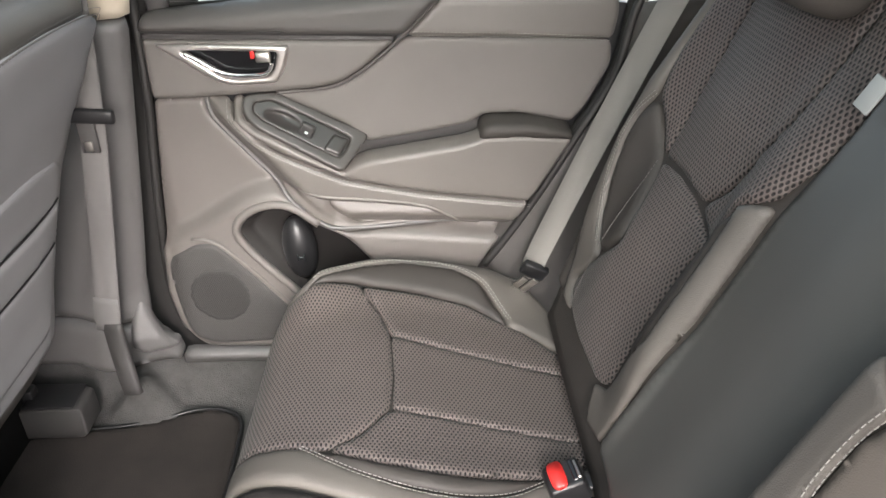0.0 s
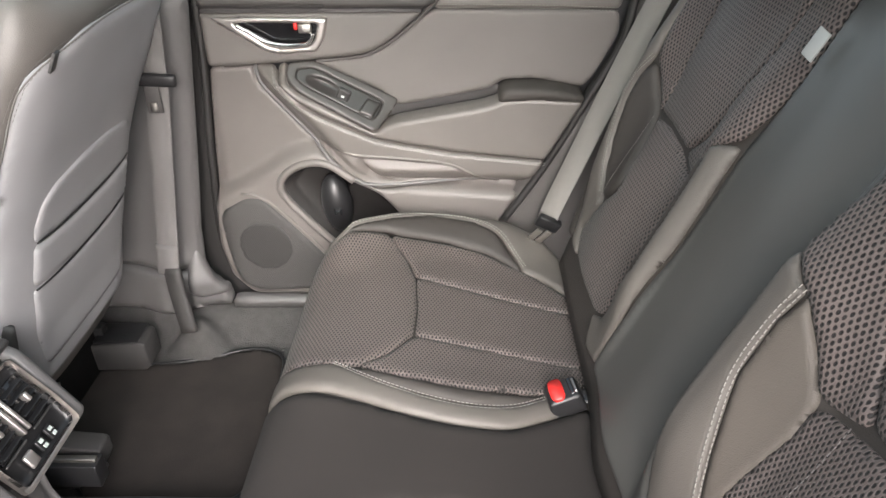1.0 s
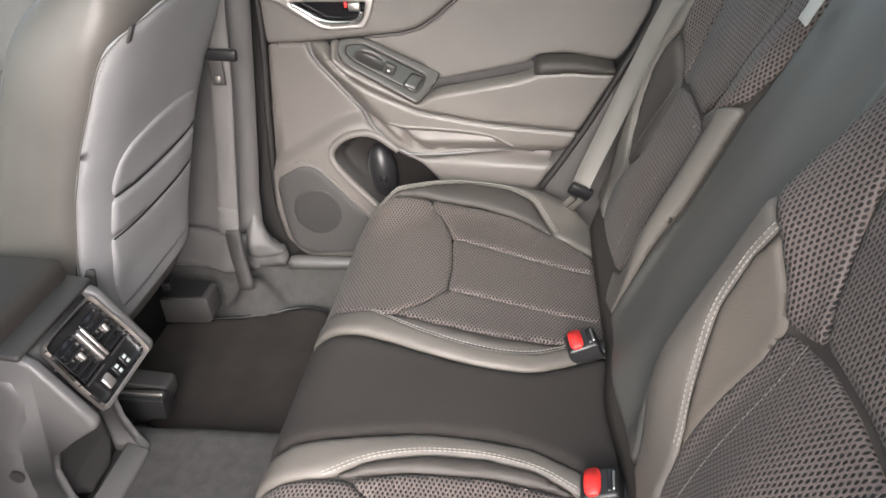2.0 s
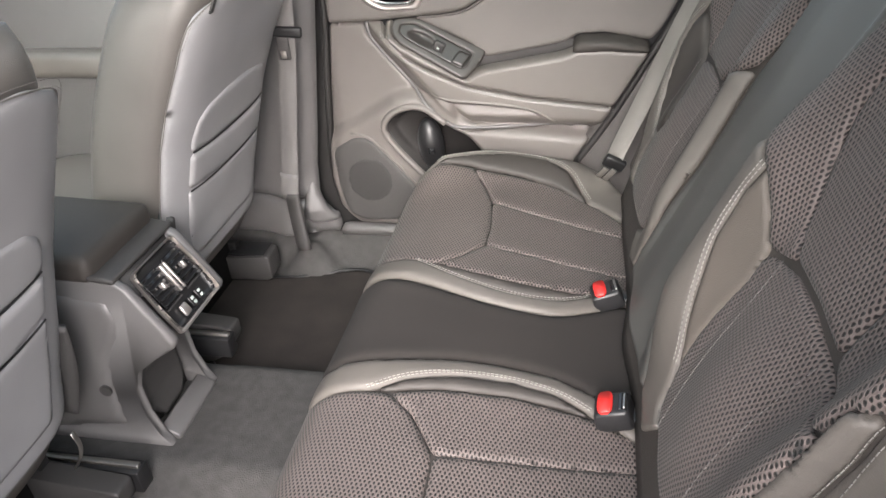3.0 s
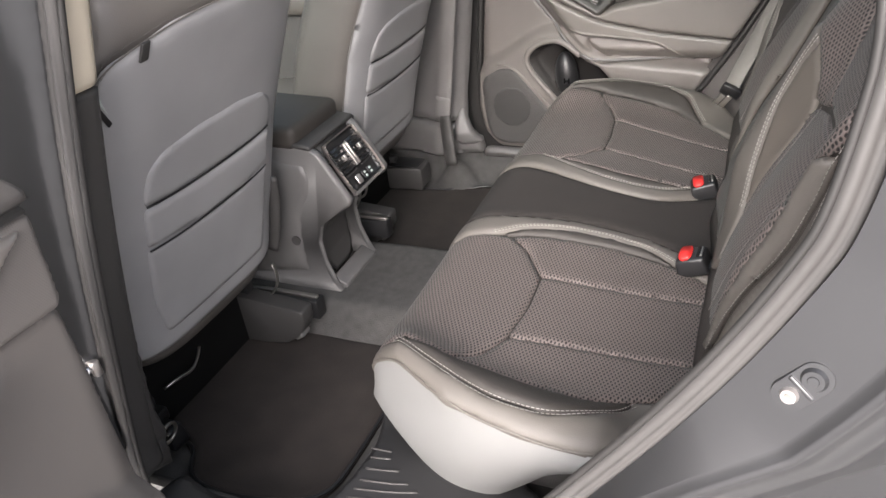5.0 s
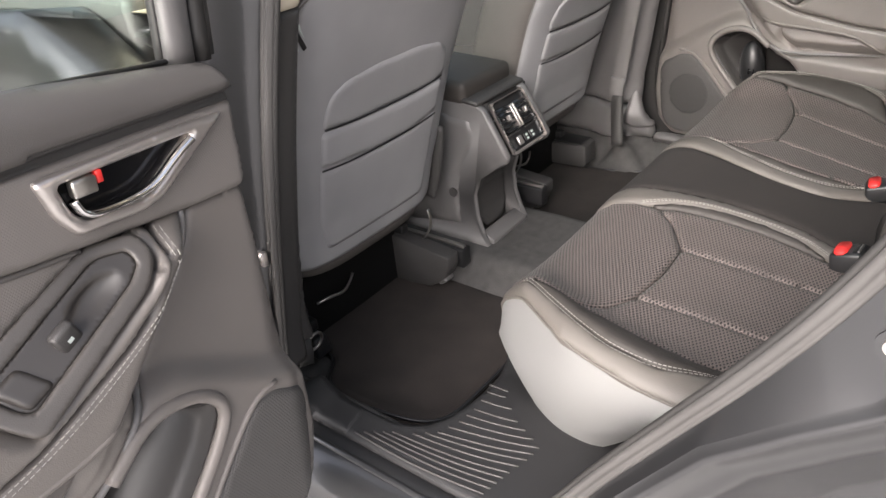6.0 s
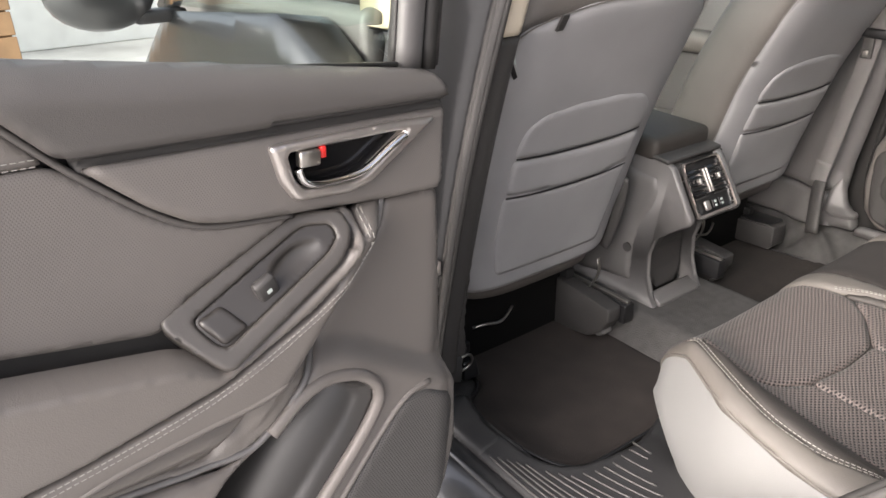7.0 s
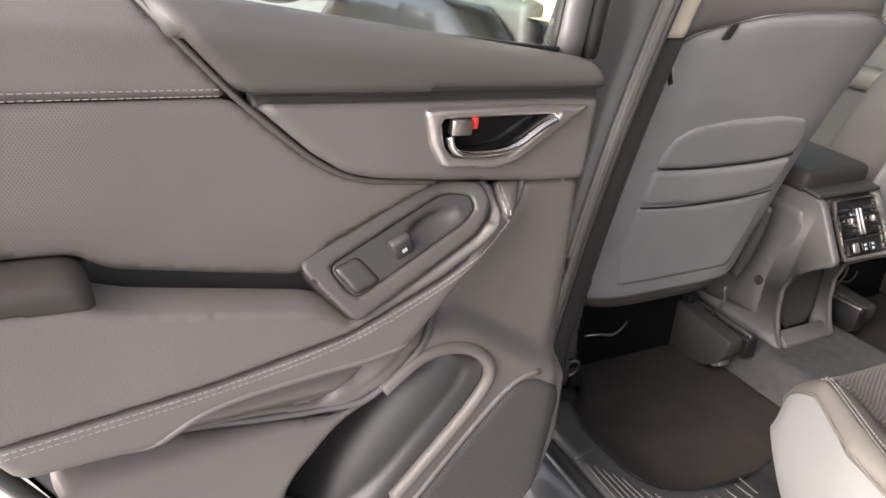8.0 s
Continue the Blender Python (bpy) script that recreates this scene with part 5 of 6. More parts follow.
def make_body_side():
    w = thing("body_side", "metallic grey painted body side round the open doorway", "car body", kind="structure")
    def S(x, z):
        x, z = np.asarray(x, dtype=float), np.asarray(z, dtype=float)
        y = 0.795 + 0.02 * np.clip((z - 0.45) / 0.1, 0, 1) - 0.18 * np.clip(z - 1.0, 0, 1)
        return np.column_stack((x, -y, z))
    run = np.array(sorted((p[2], p[0], -p[1]) for p in resample(chaikin(SEAL_FRONT, 4, False), 0.012, False)))
    def face(u, z):
        u, z = np.asarray(u, dtype=float), np.asarray(z, dtype=float)
        xs, ys = np.interp(z, run[:, 0], run[:, 1]), np.interp(z, run[:, 0], run[:, 2])
        k = np.clip(u / 0.11, 0, 1)
        return np.column_stack((xs - 0.004 - u, -(ys + 0.004 + 0.095 * k ** 0.8), z))
    patch("pillar_face", [(0.0, 0.475), (0.0, 1.30), (0.11, 1.30), (0.11, 0.475)], face, PAINT, w, h=0.010, puff=0.001, rad=0.01, flip=True, soft=0, skirt=0.0, label="painted pillar face outside the seal")
    def side(u, z):
        u, z = np.asarray(u, dtype=float), np.asarray(z, dtype=float)
        xs, ys = np.interp(z, run[:, 0], run[:, 1]), np.interp(z, run[:, 0], run[:, 2])
        return np.column_stack((xs + 0.006 - 0.25 * np.clip(u - 0.04, 0, 1), -(ys - 0.002 - u), z))
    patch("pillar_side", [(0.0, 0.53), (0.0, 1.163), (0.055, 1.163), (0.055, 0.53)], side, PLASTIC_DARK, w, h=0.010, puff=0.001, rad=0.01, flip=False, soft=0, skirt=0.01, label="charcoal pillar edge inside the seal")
    patch("pillar_top", [(0.0, 1.167), (0.0, 1.30), (0.055, 1.30), (0.055, 1.167)], side, BEIGE, w, h=0.010, puff=0.001, rad=0.01, flip=False, soft=0, skirt=0.01, label="beige upper pillar edge")
    line = resample(chaikin([(-0.075, 0.47)] + [(p[0], p[2]) for p in SEAL_REAR[:9]], 3, False), 0.01, False)
    T = np.gradient(line, axis=0)
    T /= np.linalg.norm(T, axis=1)[:, None]
    run_s = np.arange(len(line)) * 0.01
    def flare(t, v):
        t, v = np.asarray(t, dtype=float), np.asarray(v, dtype=float)
        c = [np.interp(t, run_s, q) for q in (line[:, 0], line[:, 1], T[:, 1], -T[:, 0])]
        wide = np.interp(c[1], [0.60, 0.80, 0.88, 0.95, 1.02, 1.30], [0.010, 0.012, 0.034, 0.060, 0.064, 0.07])
        e = np.clip(v - 1, 0, 1) * 0.45
        d = 0.008 + np.clip(v, 0, 1) * wide + e
        k = np.clip(e / 0.014, 0, 1)
        y = 0.798 + 0.022 * np.clip(v, 0, 1) + 0.010 * k * k * (3 - 2 * k) + 0.010 * np.exp(-((e - 0.06) / 0.016) ** 2) - 0.85 * np.clip(e - 0.014, 0, 0.14)
        return np.column_stack((c[0] + c[2] * d, -y, c[1] + c[3] * d))
    end = run_s[-1]
    def strip(name, v0, v1, rows, label):
        ts, vs = np.linspace(0, end, 90), np.linspace(v0, v1, rows)
        G, H = np.meshgrid(ts, vs)
        F = [(r * 90 + i, r * 90 + i + 1, (r + 1) * 90 + i + 1, (r + 1) * 90 + i) for r in range(rows - 1) for i in range(89)]
        mesh(name, flare(G.ravel(), H.ravel()), F, PAINT, w, label)
    strip("rear_flange", 0.0, 1.0, 14, "painted rear flange with striker")
    strip("quarter_panel", 1.0, 2.0, 110, "dark glossy painted rear quarter panel")
    def sill(u, v):
        u, v = np.asarray(u, dtype=float), np.asarray(v, dtype=float)
        y = np.interp(v, [0, 0.03, 0.07, 0.11, 0.20], [0.792, 0.800, 0.845, 0.885, 0.90])
        z = np.interp(v, [0, 0.03, 0.07, 0.11, 0.20], [0.440, 0.458, 0.446, 0.405, 0.31])
        return np.column_stack((u, -y, z))
    patch("outer_sill", [(-1.8, 0.0), (0.06, 0.0), (0.06, 0.2), (-1.8, 0.2)], sill, PAINT, w, h=0.016, puff=0.003, rad=0.01, flip=True, soft=0, skirt=0.0, label="painted outer sill")
    bead("sill_step", sill, [(-0.60, 0.05), (-0.3, 0.052), (0.04, 0.05)], 0.006, PAINT, w, flip=True, high=0.002)
    return w


make_body_side()


def make_seal():
    t = thing("doorway_seal", "grey double-bead rubber seal round the doorway", "door seal")
    sec = [(0.72 * a, 0.8 * b) for a, b in [(-0.020, -0.004), (0.020, -0.004), (0.021, 0.004), (0.015, 0.010), (0.008, 0.007), (0.003, 0.004), (-0.002, 0.008), (-0.010, 0.013), (-0.018, 0.009), (-0.022, 0.002)]]
    for run, k in ((SEAL_FRONT, 1.0), (SEAL_REAR, 0.8)):
        P = resample(chaikin(run, 3, False), 0.012, False)
        sweep("bead", P, [(k * a, k * b) for a, b in sec], SEAL, t, up=(0, -1, 0))
        T, U, W = frames_along(P, False, (0, -1, 0))
        sweep("outer_lip", P + W * -0.018 * k, disc(0.0042, 8), RUBBER, t, "black outer lip", up=(0, -1, 0))
        sweep("inner_lip", P + W * 0.018 * k - U * 0.004, disc(0.0060, 8), RUBBER, t, "black inner lip", up=(0, -1, 0))


make_seal()


def make_scuff():
    t = thing("scuff_plate", "black ribbed plastic scuff plate on the doorway sill", "scuff plate")

    def S(u, v):
        u, v = np.asarray(u, dtype=float), np.asarray(v, dtype=float)
        a = np.clip((v - 0.50) / 0.12, 0, 1)
        z = 0.452 + 0.014 * a * (2 - a) - 0.05 * np.clip((v - 0.782) / 0.04, 0, 1) ** 2
        z = z + 0.02 * np.clip((u + 0.10) / 0.12, 0, 1) ** 2 + 0.012 * np.clip((-0.50 - u) / 0.08, 0, 1) ** 2
        return np.column_stack((u, -v, z))
    patch("plate", [(-0.615, 0.800), (-0.605, 0.750), (-0.593, 0.712), (-0.50, 0.730), (-0.40, 0.729), (-0.355, 0.715), (-0.325, 0.682), (-0.308, 0.626), (-0.302, 0.55), (-0.325, 0.48), (-0.34, 0.44), (-0.15, 0.46), (0.02, 0.60), (0.0, 0.797)], S, SCUFF, t, h=0.010, puff=0.003, rad=0.010, soft=0.03, skirt=0.05, flip=True)
    patch("end_cap", [(-0.612, 0.796), (-0.600, 0.752), (-0.588, 0.720), (-0.51, 0.735), (-0.456, 0.738), (-0.448, 0.790), (-0.446, 0.794)], S, SCUFF, t, h=0.008, puff=0.0045, rad=0.003, sink=-0.003, soft=0.012, skirt=0.01, flip=True, label="charcoal plastic end cap")
    for i in range(15):
        k = min(i / 10, 1.0)
        x0 = np.interp(i, [0, 1, 3, 5, 7, 9, 10, 14], [-0.306, -0.297, -0.290, -0.295, -0.311, -0.345, -0.378, -0.435])
        v0 = np.interp(i, [0, 1, 3, 5, 7, 9, 10, 14], [0.560, 0.580, 0.630, 0.669, 0.709, 0.735, 0.750, 0.785])
        x1 = np.interp(i, [0, 1, 3, 5, 6, 8, 10, 14], [-0.267, -0.261, -0.209, -0.165, -0.147, -0.150, -0.160, -0.17])
        v1 = np.interp(i, [0, 1, 3, 5, 6, 8, 10, 14], [0.558, 0.574, 0.616, 0.637, 0.648, 0.681, 0.718, 0.775])
        bead("rib", S, [(x0, v0), (0.65 * x0 + 0.35 * x1, 0.65 * v0 + 0.35 * v1 + 0.006 * k), (0.3 * x0 + 0.7 * x1, 0.3 * v0 + 0.7 * v1 + 0.007 * k), (x1, v1)], 0.0022, PLASTIC_DARK, t, flip=True, high=0.0030, h=0.010)
    return t


make_scuff()


def make_striker():
    t = thing("door_striker", "oval painted striker plate with two round bolt heads on the flange", "door striker")
    t.location = (0.299, -0.8115, 0.979)
    t.rotation_euler = (radians(-19), radians(-52), 0)
    bm = bmesh.new()
    bmesh.ops.create_cone(bm, cap_ends=True, segments=40, radius1=0.0150, radius2=0.0135, depth=0.005)
    for v in bm.verts:
        v.co = (v.co.x + math.copysign(0.0135, v.co.x), -v.co.z, v.co.y)
    part("plate", bm, PAINT, t)
    block("recess", (0.004, 0.003, 0.024), (-0.001, -0.003, 0), PAINT, t, bevel=0.001)
    for x, r, m in ((-0.013, 0.0075, SATIN), (0.012, 0.0105, PAINT)):
        bm = bmesh.new()
        bmesh.ops.create_cone(bm, cap_ends=True, segments=20, radius1=r, radius2=r * 0.8, depth=0.004)
        bmesh.ops.transform(bm, matrix=pose(x, -0.0045, 0, 90), verts=bm.verts)
        h = part("bolt_head", bm, m, t, smooth=False)
        bm = bmesh.new()
        bmesh.ops.create_cone(bm, cap_ends=True, segments=12, radius1=r * 0.5, radius2=r * 0.4, depth=0.002)
        bmesh.ops.transform(bm, matrix=pose(x, -0.0065, 0, 90), verts=bm.verts)
        part("socket", bm, STEEL if x < 0 else m, h, smooth=False)


make_striker()


def make_latch():
    t = thing("door_switch", "small zinc door switch plunger on the pillar", "door switch")
    t.location = (-0.575, -0.790, 0.783)
    block("plate", (0.022, 0.012, 0.026), (0, 0, 0), SATIN, t, bevel=0.003)
    bm = bmesh.new()
    bmesh.ops.create_cone(bm, cap_ends=True, segments=16, radius1=0.007, radius2=0.005, depth=0.014)
    bmesh.ops.transform(bm, matrix=pose(0.002, -0.010, 0.003, 90), verts=bm.verts)
    part("plunger", bm, CHROME, t, smooth=True)
    block("screw", (0.007, 0.006, 0.007), (-0.002, -0.006, -0.009), PLASTIC_BLACK, t, bevel=0.001)


make_latch()


# ---- front seats ----
def ribbon(P, h=0.015):
    return resample(chaikin(P, 2, False), h, False)


def prism(name, outline, y0, y1, mat, parent, bevel=0.006, label=""):
    bm = bmesh.new()
    a = [bm.verts.new((x, y0, z)) for x, z in outline]
    b = [bm.verts.new((x, y1, z)) for x, z in outline]
    bm.faces.new(a)
    bm.faces.new(b[::-1])
    n = len(outline)
    for i in range(n):
        j = (i + 1) % n
        bm.faces.new((a[i], b[i], b[j], a[j]))
    if bevel:
        bmesh.ops.bevel(bm, geom=list(bm.edges), offset=bevel, segments=2, affect="EDGES", profile=0.5)
    return part(name, bm, mat, parent, label, True)


FZ = np.array([(0.56, -0.712), (0.62, -0.704), (0.70, -0.689), (0.80, -0.661), (0.914, -0.624), (1.0, -0.588), (1.12, -0.530), (1.17, -0.503), (1.22, -0.480), (1.25, -0.472)])


def make_front_seat(c):
    """A front seat centred at y = c, seen from behind."""
    side = 1 if c > 0 else -1
    f = thing("bucket_seat", "grey leatherette front seat with two rear pockets", "car seat", "front seats")

    def half(z):
        return np.interp(z, [0.55, 0.62, 0.75, 0.95, 1.08, 1.16, 1.25], [0.19, 0.222, 0.242, 0.244, 0.238, 0.226, 0.190])

    def wide(z):
        return np.interp(z, [0.95, 1.06, 1.16, 1.25], [1.0, 1.09, 1.12, 1.12])

    def S(y, z):
        y, z = np.asarray(y, dtype=float), np.asarray(z, dtype=float)
        k = np.clip(np.abs(y - c) / half(z) / np.where((y - c) * side > 0, wide(z), 1.0), 0, 1.2)
        x = np.interp(z, FZ[:, 0], FZ[:, 1])
        return np.column_stack((x - 0.034 * k ** 6 + 0.004 * np.cos(k * 1.5), y, z))
    # upholstered core
    n, V, F = 36, [], []
    zs = np.linspace(0.57, 1.252, 28)
    for z in zs:
        hw = float(half(z)) - 0.004
        d = 0.105 if z < 1.15 else 0.105 * math.sqrt(max(1 - ((z - 1.15) / 0.106) ** 2, 0.02))
        xr = float(np.interp(z, FZ[:, 0], FZ[:, 1])) - 0.008 - (0.105 - d) * 0.6
        for a in np.linspace(0, 2 * math.pi, n, endpoint=False):
            ca, sa = math.cos(a), math.sin(a)
            p = 0.55
            V.append((xr - d + d * math.copysign(abs(ca) ** p, ca), c + hw * (float(wide(z)) if sa * side > 0 else 1.0) * math.copysign(abs(sa) ** p, sa), z))
    for i in range(len(zs) - 1):
        for a in range(n):
            b = (a + 1) % n
            F.append((i * n + a, i * n + b, (i + 1) * n + b, (i + 1) * n + a))
    F += [tuple(range(n))[::-1], tuple((len(zs) - 1) * n + a for a in range(n))]
    mesh("backrest", V, F, LEATHER, f, "grey leatherette backrest")
    y = lambda pts: [(c + a * (float(wide(b)) if a * side > 0 else 1.0), b) for a, b in pts]
    kw = dict(h=0.011, rad=0.006, sink=0.001, flip=False, soft=0.02)
    patch("back_panel", y([(-0.210, 0.60), (-0.234, 0.75), (-0.238, 0.95), (-0.229, 1.10), (-0.215, 1.160), (-0.12, 1.192), (0.0, 1.197), (0.12, 1.192), (0.215, 1.160), (0.229, 1.10), (0.238, 0.95), (0.234, 0.75), (0.210, 0.60)]), S, SEATBACK, f, puff=0.0022, label="smoke grey vinyl seat back panel", wrinkle=0.0012, **dict(kw, rad=0.012, skirt=0.004))
    drop = 0.0 if side < 0 else -0.026
    flap = dict(kw, h=0.009, soft=0.010, sink=-0.0042)
    patch("pocket_bag", y([(-0.172, 0.916 + drop), (-0.172, 0.945 + drop), (-0.160, 0.978 + drop), (-0.13, 0.998 + drop), (-0.05, 1.009 + drop), (0.05, 1.009 + drop), (0.13, 0.998 + drop), (0.160, 0.978 + drop), (0.172, 0.945 + drop), (0.172, 0.916 + drop), (0.08, 0.911 + drop), (-0.02, 0.912 + drop)]), S, SEATBACK, f, puff=0.0062, label="grey vinyl panel above the map pockets", **flap)
    patch("map_pocket", y([(-0.172, 0.838 + drop), (-0.173, 0.911 + drop), (-0.02, 0.906 + drop), (0.08, 0.905 + drop), (0.173, 0.910 + drop), (0.172, 0.841 + drop), (0.08, 0.827 + drop), (-0.02, 0.826 + drop)]), S, SEATBACK, f, puff=0.0085, label="grey vinyl upper map pocket", wrinkle=0.0015, **flap)
    patch("map_pocket", y([(-0.150, 0.640), (-0.168, 0.72), (-0.172, 0.832 + drop), (-0.02, 0.819 + drop), (0.08, 0.820 + drop), (0.172, 0.834 + drop), (0.168, 0.72), (0.150, 0.640)]), S, SEATBACK, f, puff=0.0068, label="grey vinyl lower map pocket", wrinkle=0.0018, **flap)
    edge = y([(-0.210, 0.60), (-0.235, 0.75), (-0.240, 0.95), (-0.231, 1.10), (-0.217, 1.163), (-0.12, 1.195), (0.0, 1.200), (0.12, 1.195), (0.217, 1.163), (0.231, 1.10), (0.240, 0.95), (0.235, 0.75), (0.210, 0.60)])
    bead("piping", S, edge, 0.0012, LEATHER, f, high=0.0)
    stitches("stitching", S, [(a, b + 0.008) for a, b in edge[3:-3]], GREY_THREAD, f, high=0.0045, rows=(-0.0045, 0.0045), r=0.0003)
    for z in (0.909 + drop, 0.8235 + drop):
        bead("pocket_mouth", S, y([(-0.168, z + 0.007), (-0.08, z), (0.08, z), (0.168, z + 0.007)]), 0.0016, PLASTIC_BLACK, f, high=0.0052, rx=1.3)
    # sewn tags on the outer seam
    P = S(np.array([c + side * 0.243]), np.array([1.102]))[0]
    tag = block("airbag_tag", (0.004, 0.008, 0.050), (P[0] + 0.005, P[1], P[2]), PLASTIC_BLACK, f, bevel=0.001, rot=(side * -30, 12, 0), label="black sewn airbag tag")
    block("tag_print", (0.002, 0.0045, 0.026), (P[0] + 0.0085, P[1] - side * 0.005, P[2] + 0.009), WHITE, tag, bevel=0, rot=(side * -30, 12, 0))
    block("tag_print", (0.002, 0.0045, 0.012), (P[0] + 0.0055, P[1] + side * 0.009, P[2] - 0.014), WHITE, tag, bevel=0, rot=(side * -30, 12, 0))
    P = S(np.array([c - 0.190]), np.array([1.182]))[0]
    block("loop_tag", (0.004, 0.018, 0.028), (P[0] + 0.004, P[1], P[2] - 0.012), PLASTIC_DARK, f, bevel=0.001, rot=(0, 27, 8), label="small charcoal fabric tag")
    # headrest
    for a in (-0.055, 0.055):
        hp = sweep("headrest_post", [(-0.572, c + a, 1.23), (-0.535, c + a, 1.39)], disc(0.0065, 10), CHROME, f, "chrome headrest post")
        block("guide", (0.040, 0.036, 0.022), (-0.566, c + a, 1.256), SATIN, hp, bevel=0.006)
    block("headrest", (0.11, 0.26, 0.19), (-0.53, c, 1.45), LEATHER_DARK, f, bevel=0.045, rot=(0, 16, 0), seg=4, label="charcoal headrest")
    # cushion and mount
    block("cushion", (0.52, 0.48, 0.16), (-1.02, c, 0.645), LEATHER, f, bevel=0.05, seg=4, rot=(0, -6, 0))
    block("seat_frame", (0.42, 0.40, 0.05), (-1.02, c, 0.53), UNDER_SHADE, f, bevel=0.01)
    e = c - side * 0.222
    sweep("recliner_cover", resample(chaikin([(-0.690, e, 0.775), (-0.705, e - side * 0.004, 0.72), (-0.722, e - side * 0.005, 0.65), (-0.735, e, 0.585)], 2, False), 0.012, False), slab(0.014, 0.050, 0.006), PLASTIC_DARK, f, "dark plastic recliner cover", up=(1, 0, 0.2), taper=0.55 + 0.45 * np.sin(np.linspace(0.3, 2.9, len(resample(chaikin([(-0.690, e, 0.775), (-0.705, e - side * 0.004, 0.72), (-0.722, e - side * 0.005, 0.65), (-0.735, e, 0.585)], 2, False), 0.012, False)))))
    for k in (-1, 1):
        inb = k == -side
        yy = c + k * 0.178
        z0 = 0.435 if inb else 0.395
        block("rail", (0.42, 0.036, 0.028), (-0.98, yy, z0 + 0.035), PLASTIC_BLACK, f, bevel=0.004)
        block("rail_slider", (0.40, 0.026, 0.03), (-0.99, yy, z0 + 0.062), PLASTIC_BLACK, f, bevel=0.004)
        block("front_leg", (0.04, 0.03, 0.10), (-1.18, yy, 0.40), PLASTIC_BLACK, f, bevel=0.004)
    # inboard runner: a wedge-shaped cover beside the open end of the rail
    a, b, e = c - side * 0.148, c - side * 0.192, c - side * 0.232
    cov = prism("rail_cover", [(-0.85, 0.352), (-0.70, 0.374), (-0.672, 0.392), (-0.652, 0.412), (-0.637, 0.440), (-0.637, 0.470), (-0.645, 0.474), (-0.80, 0.490), (-0.85, 0.49)], min(a, b), max(a, b), PLASTIC_DARK, f, 0.004, "charcoal plastic rail end cover")
    block("rail_lip", (0.030, 0.034, 0.020), (-0.668, (a + b) / 2, 0.398), PLASTIC_MID, cov, bevel=0.006, rot=(0, -35, 0))
    block("rail_channel", (0.30, 0.034, 0.050), (-0.778, (b + e) / 2, 0.447), PLASTIC_BLACK, f, bevel=0.003)
    block("rail_strip", (0.28, 0.012, 0.008), (-0.772, (b + e) / 2, 0.475), STEEL, f, bevel=0.002, label="bare steel rail strip")
    sweep("spring_clip", ribbon([(-0.719, b, 0.566), (-0.712, b, 0.540), (-0.720, b, 0.510), (-0.738, b + side * 0.005, 0.482)], 0.008), slab(0.010, 0.003), STEEL, f, "bent steel spring clip", up=(1, 0, 0))
    # outboard runner: low black end with a lashing ring
    o = c + side * 0.178
    if side > 0:
        cov = prism("rail_cover", [(-0.83, 0.372), (-0.70, 0.374), (-0.688, 0.386), (-0.690, 0.445), (-0.70, 0.450), (-0.83, 0.440)], o - 0.038, o + 0.030, PLASTIC_DARK, f, 0.004, "dark plastic rail end cover")
        block("rail_lip", (0.10, 0.070, 0.006), (-0.755, o, 0.449), PLASTIC_BLACK, cov, bevel=0.002)
    else:
        block("rail_cover", (0.080, 0.046, 0.046), (-0.765, o - 0.012, 0.402), PLASTIC_BLACK, f, bevel=0.006, taper=(0.8, 0.8), label="black plastic rail end cover")
        ring = [(-0.722 + 0.004 * math.sin(t), o - 0.038 + 0.021 * math.cos(t), 0.437 + 0.021 * math.sin(t)) for t in np.linspace(0, 2 * math.pi, 20, endpoint=False)]
        sweep("lashing_ring", ring, disc(0.0035, 8), STEEL, f, "small steel lashing ring", closed=True)
    sweep("wire_loop", ribbon([(-0.800, c - 0.13, 0.455), (-0.785, c - 0.10, 0.462), (-0.782, c - 0.06, 0.452), (-0.790, c - 0.03, 0.462), (-0.80, c - 0.01, 0.470)], 0.01), disc(0.0035, 6), STEEL, f, "bare wire loop under the seat")
    # filler box added to make the shaded space under the seat read black
    block("under_shade_box", (0.46, 0.345, 0.175), (-1.04, c + side * 0.010, 0.440), UNDER_SHADE, f, bevel=0.008)
    return f


make_front_seat(-0.40)
make_front_seat(0.395)


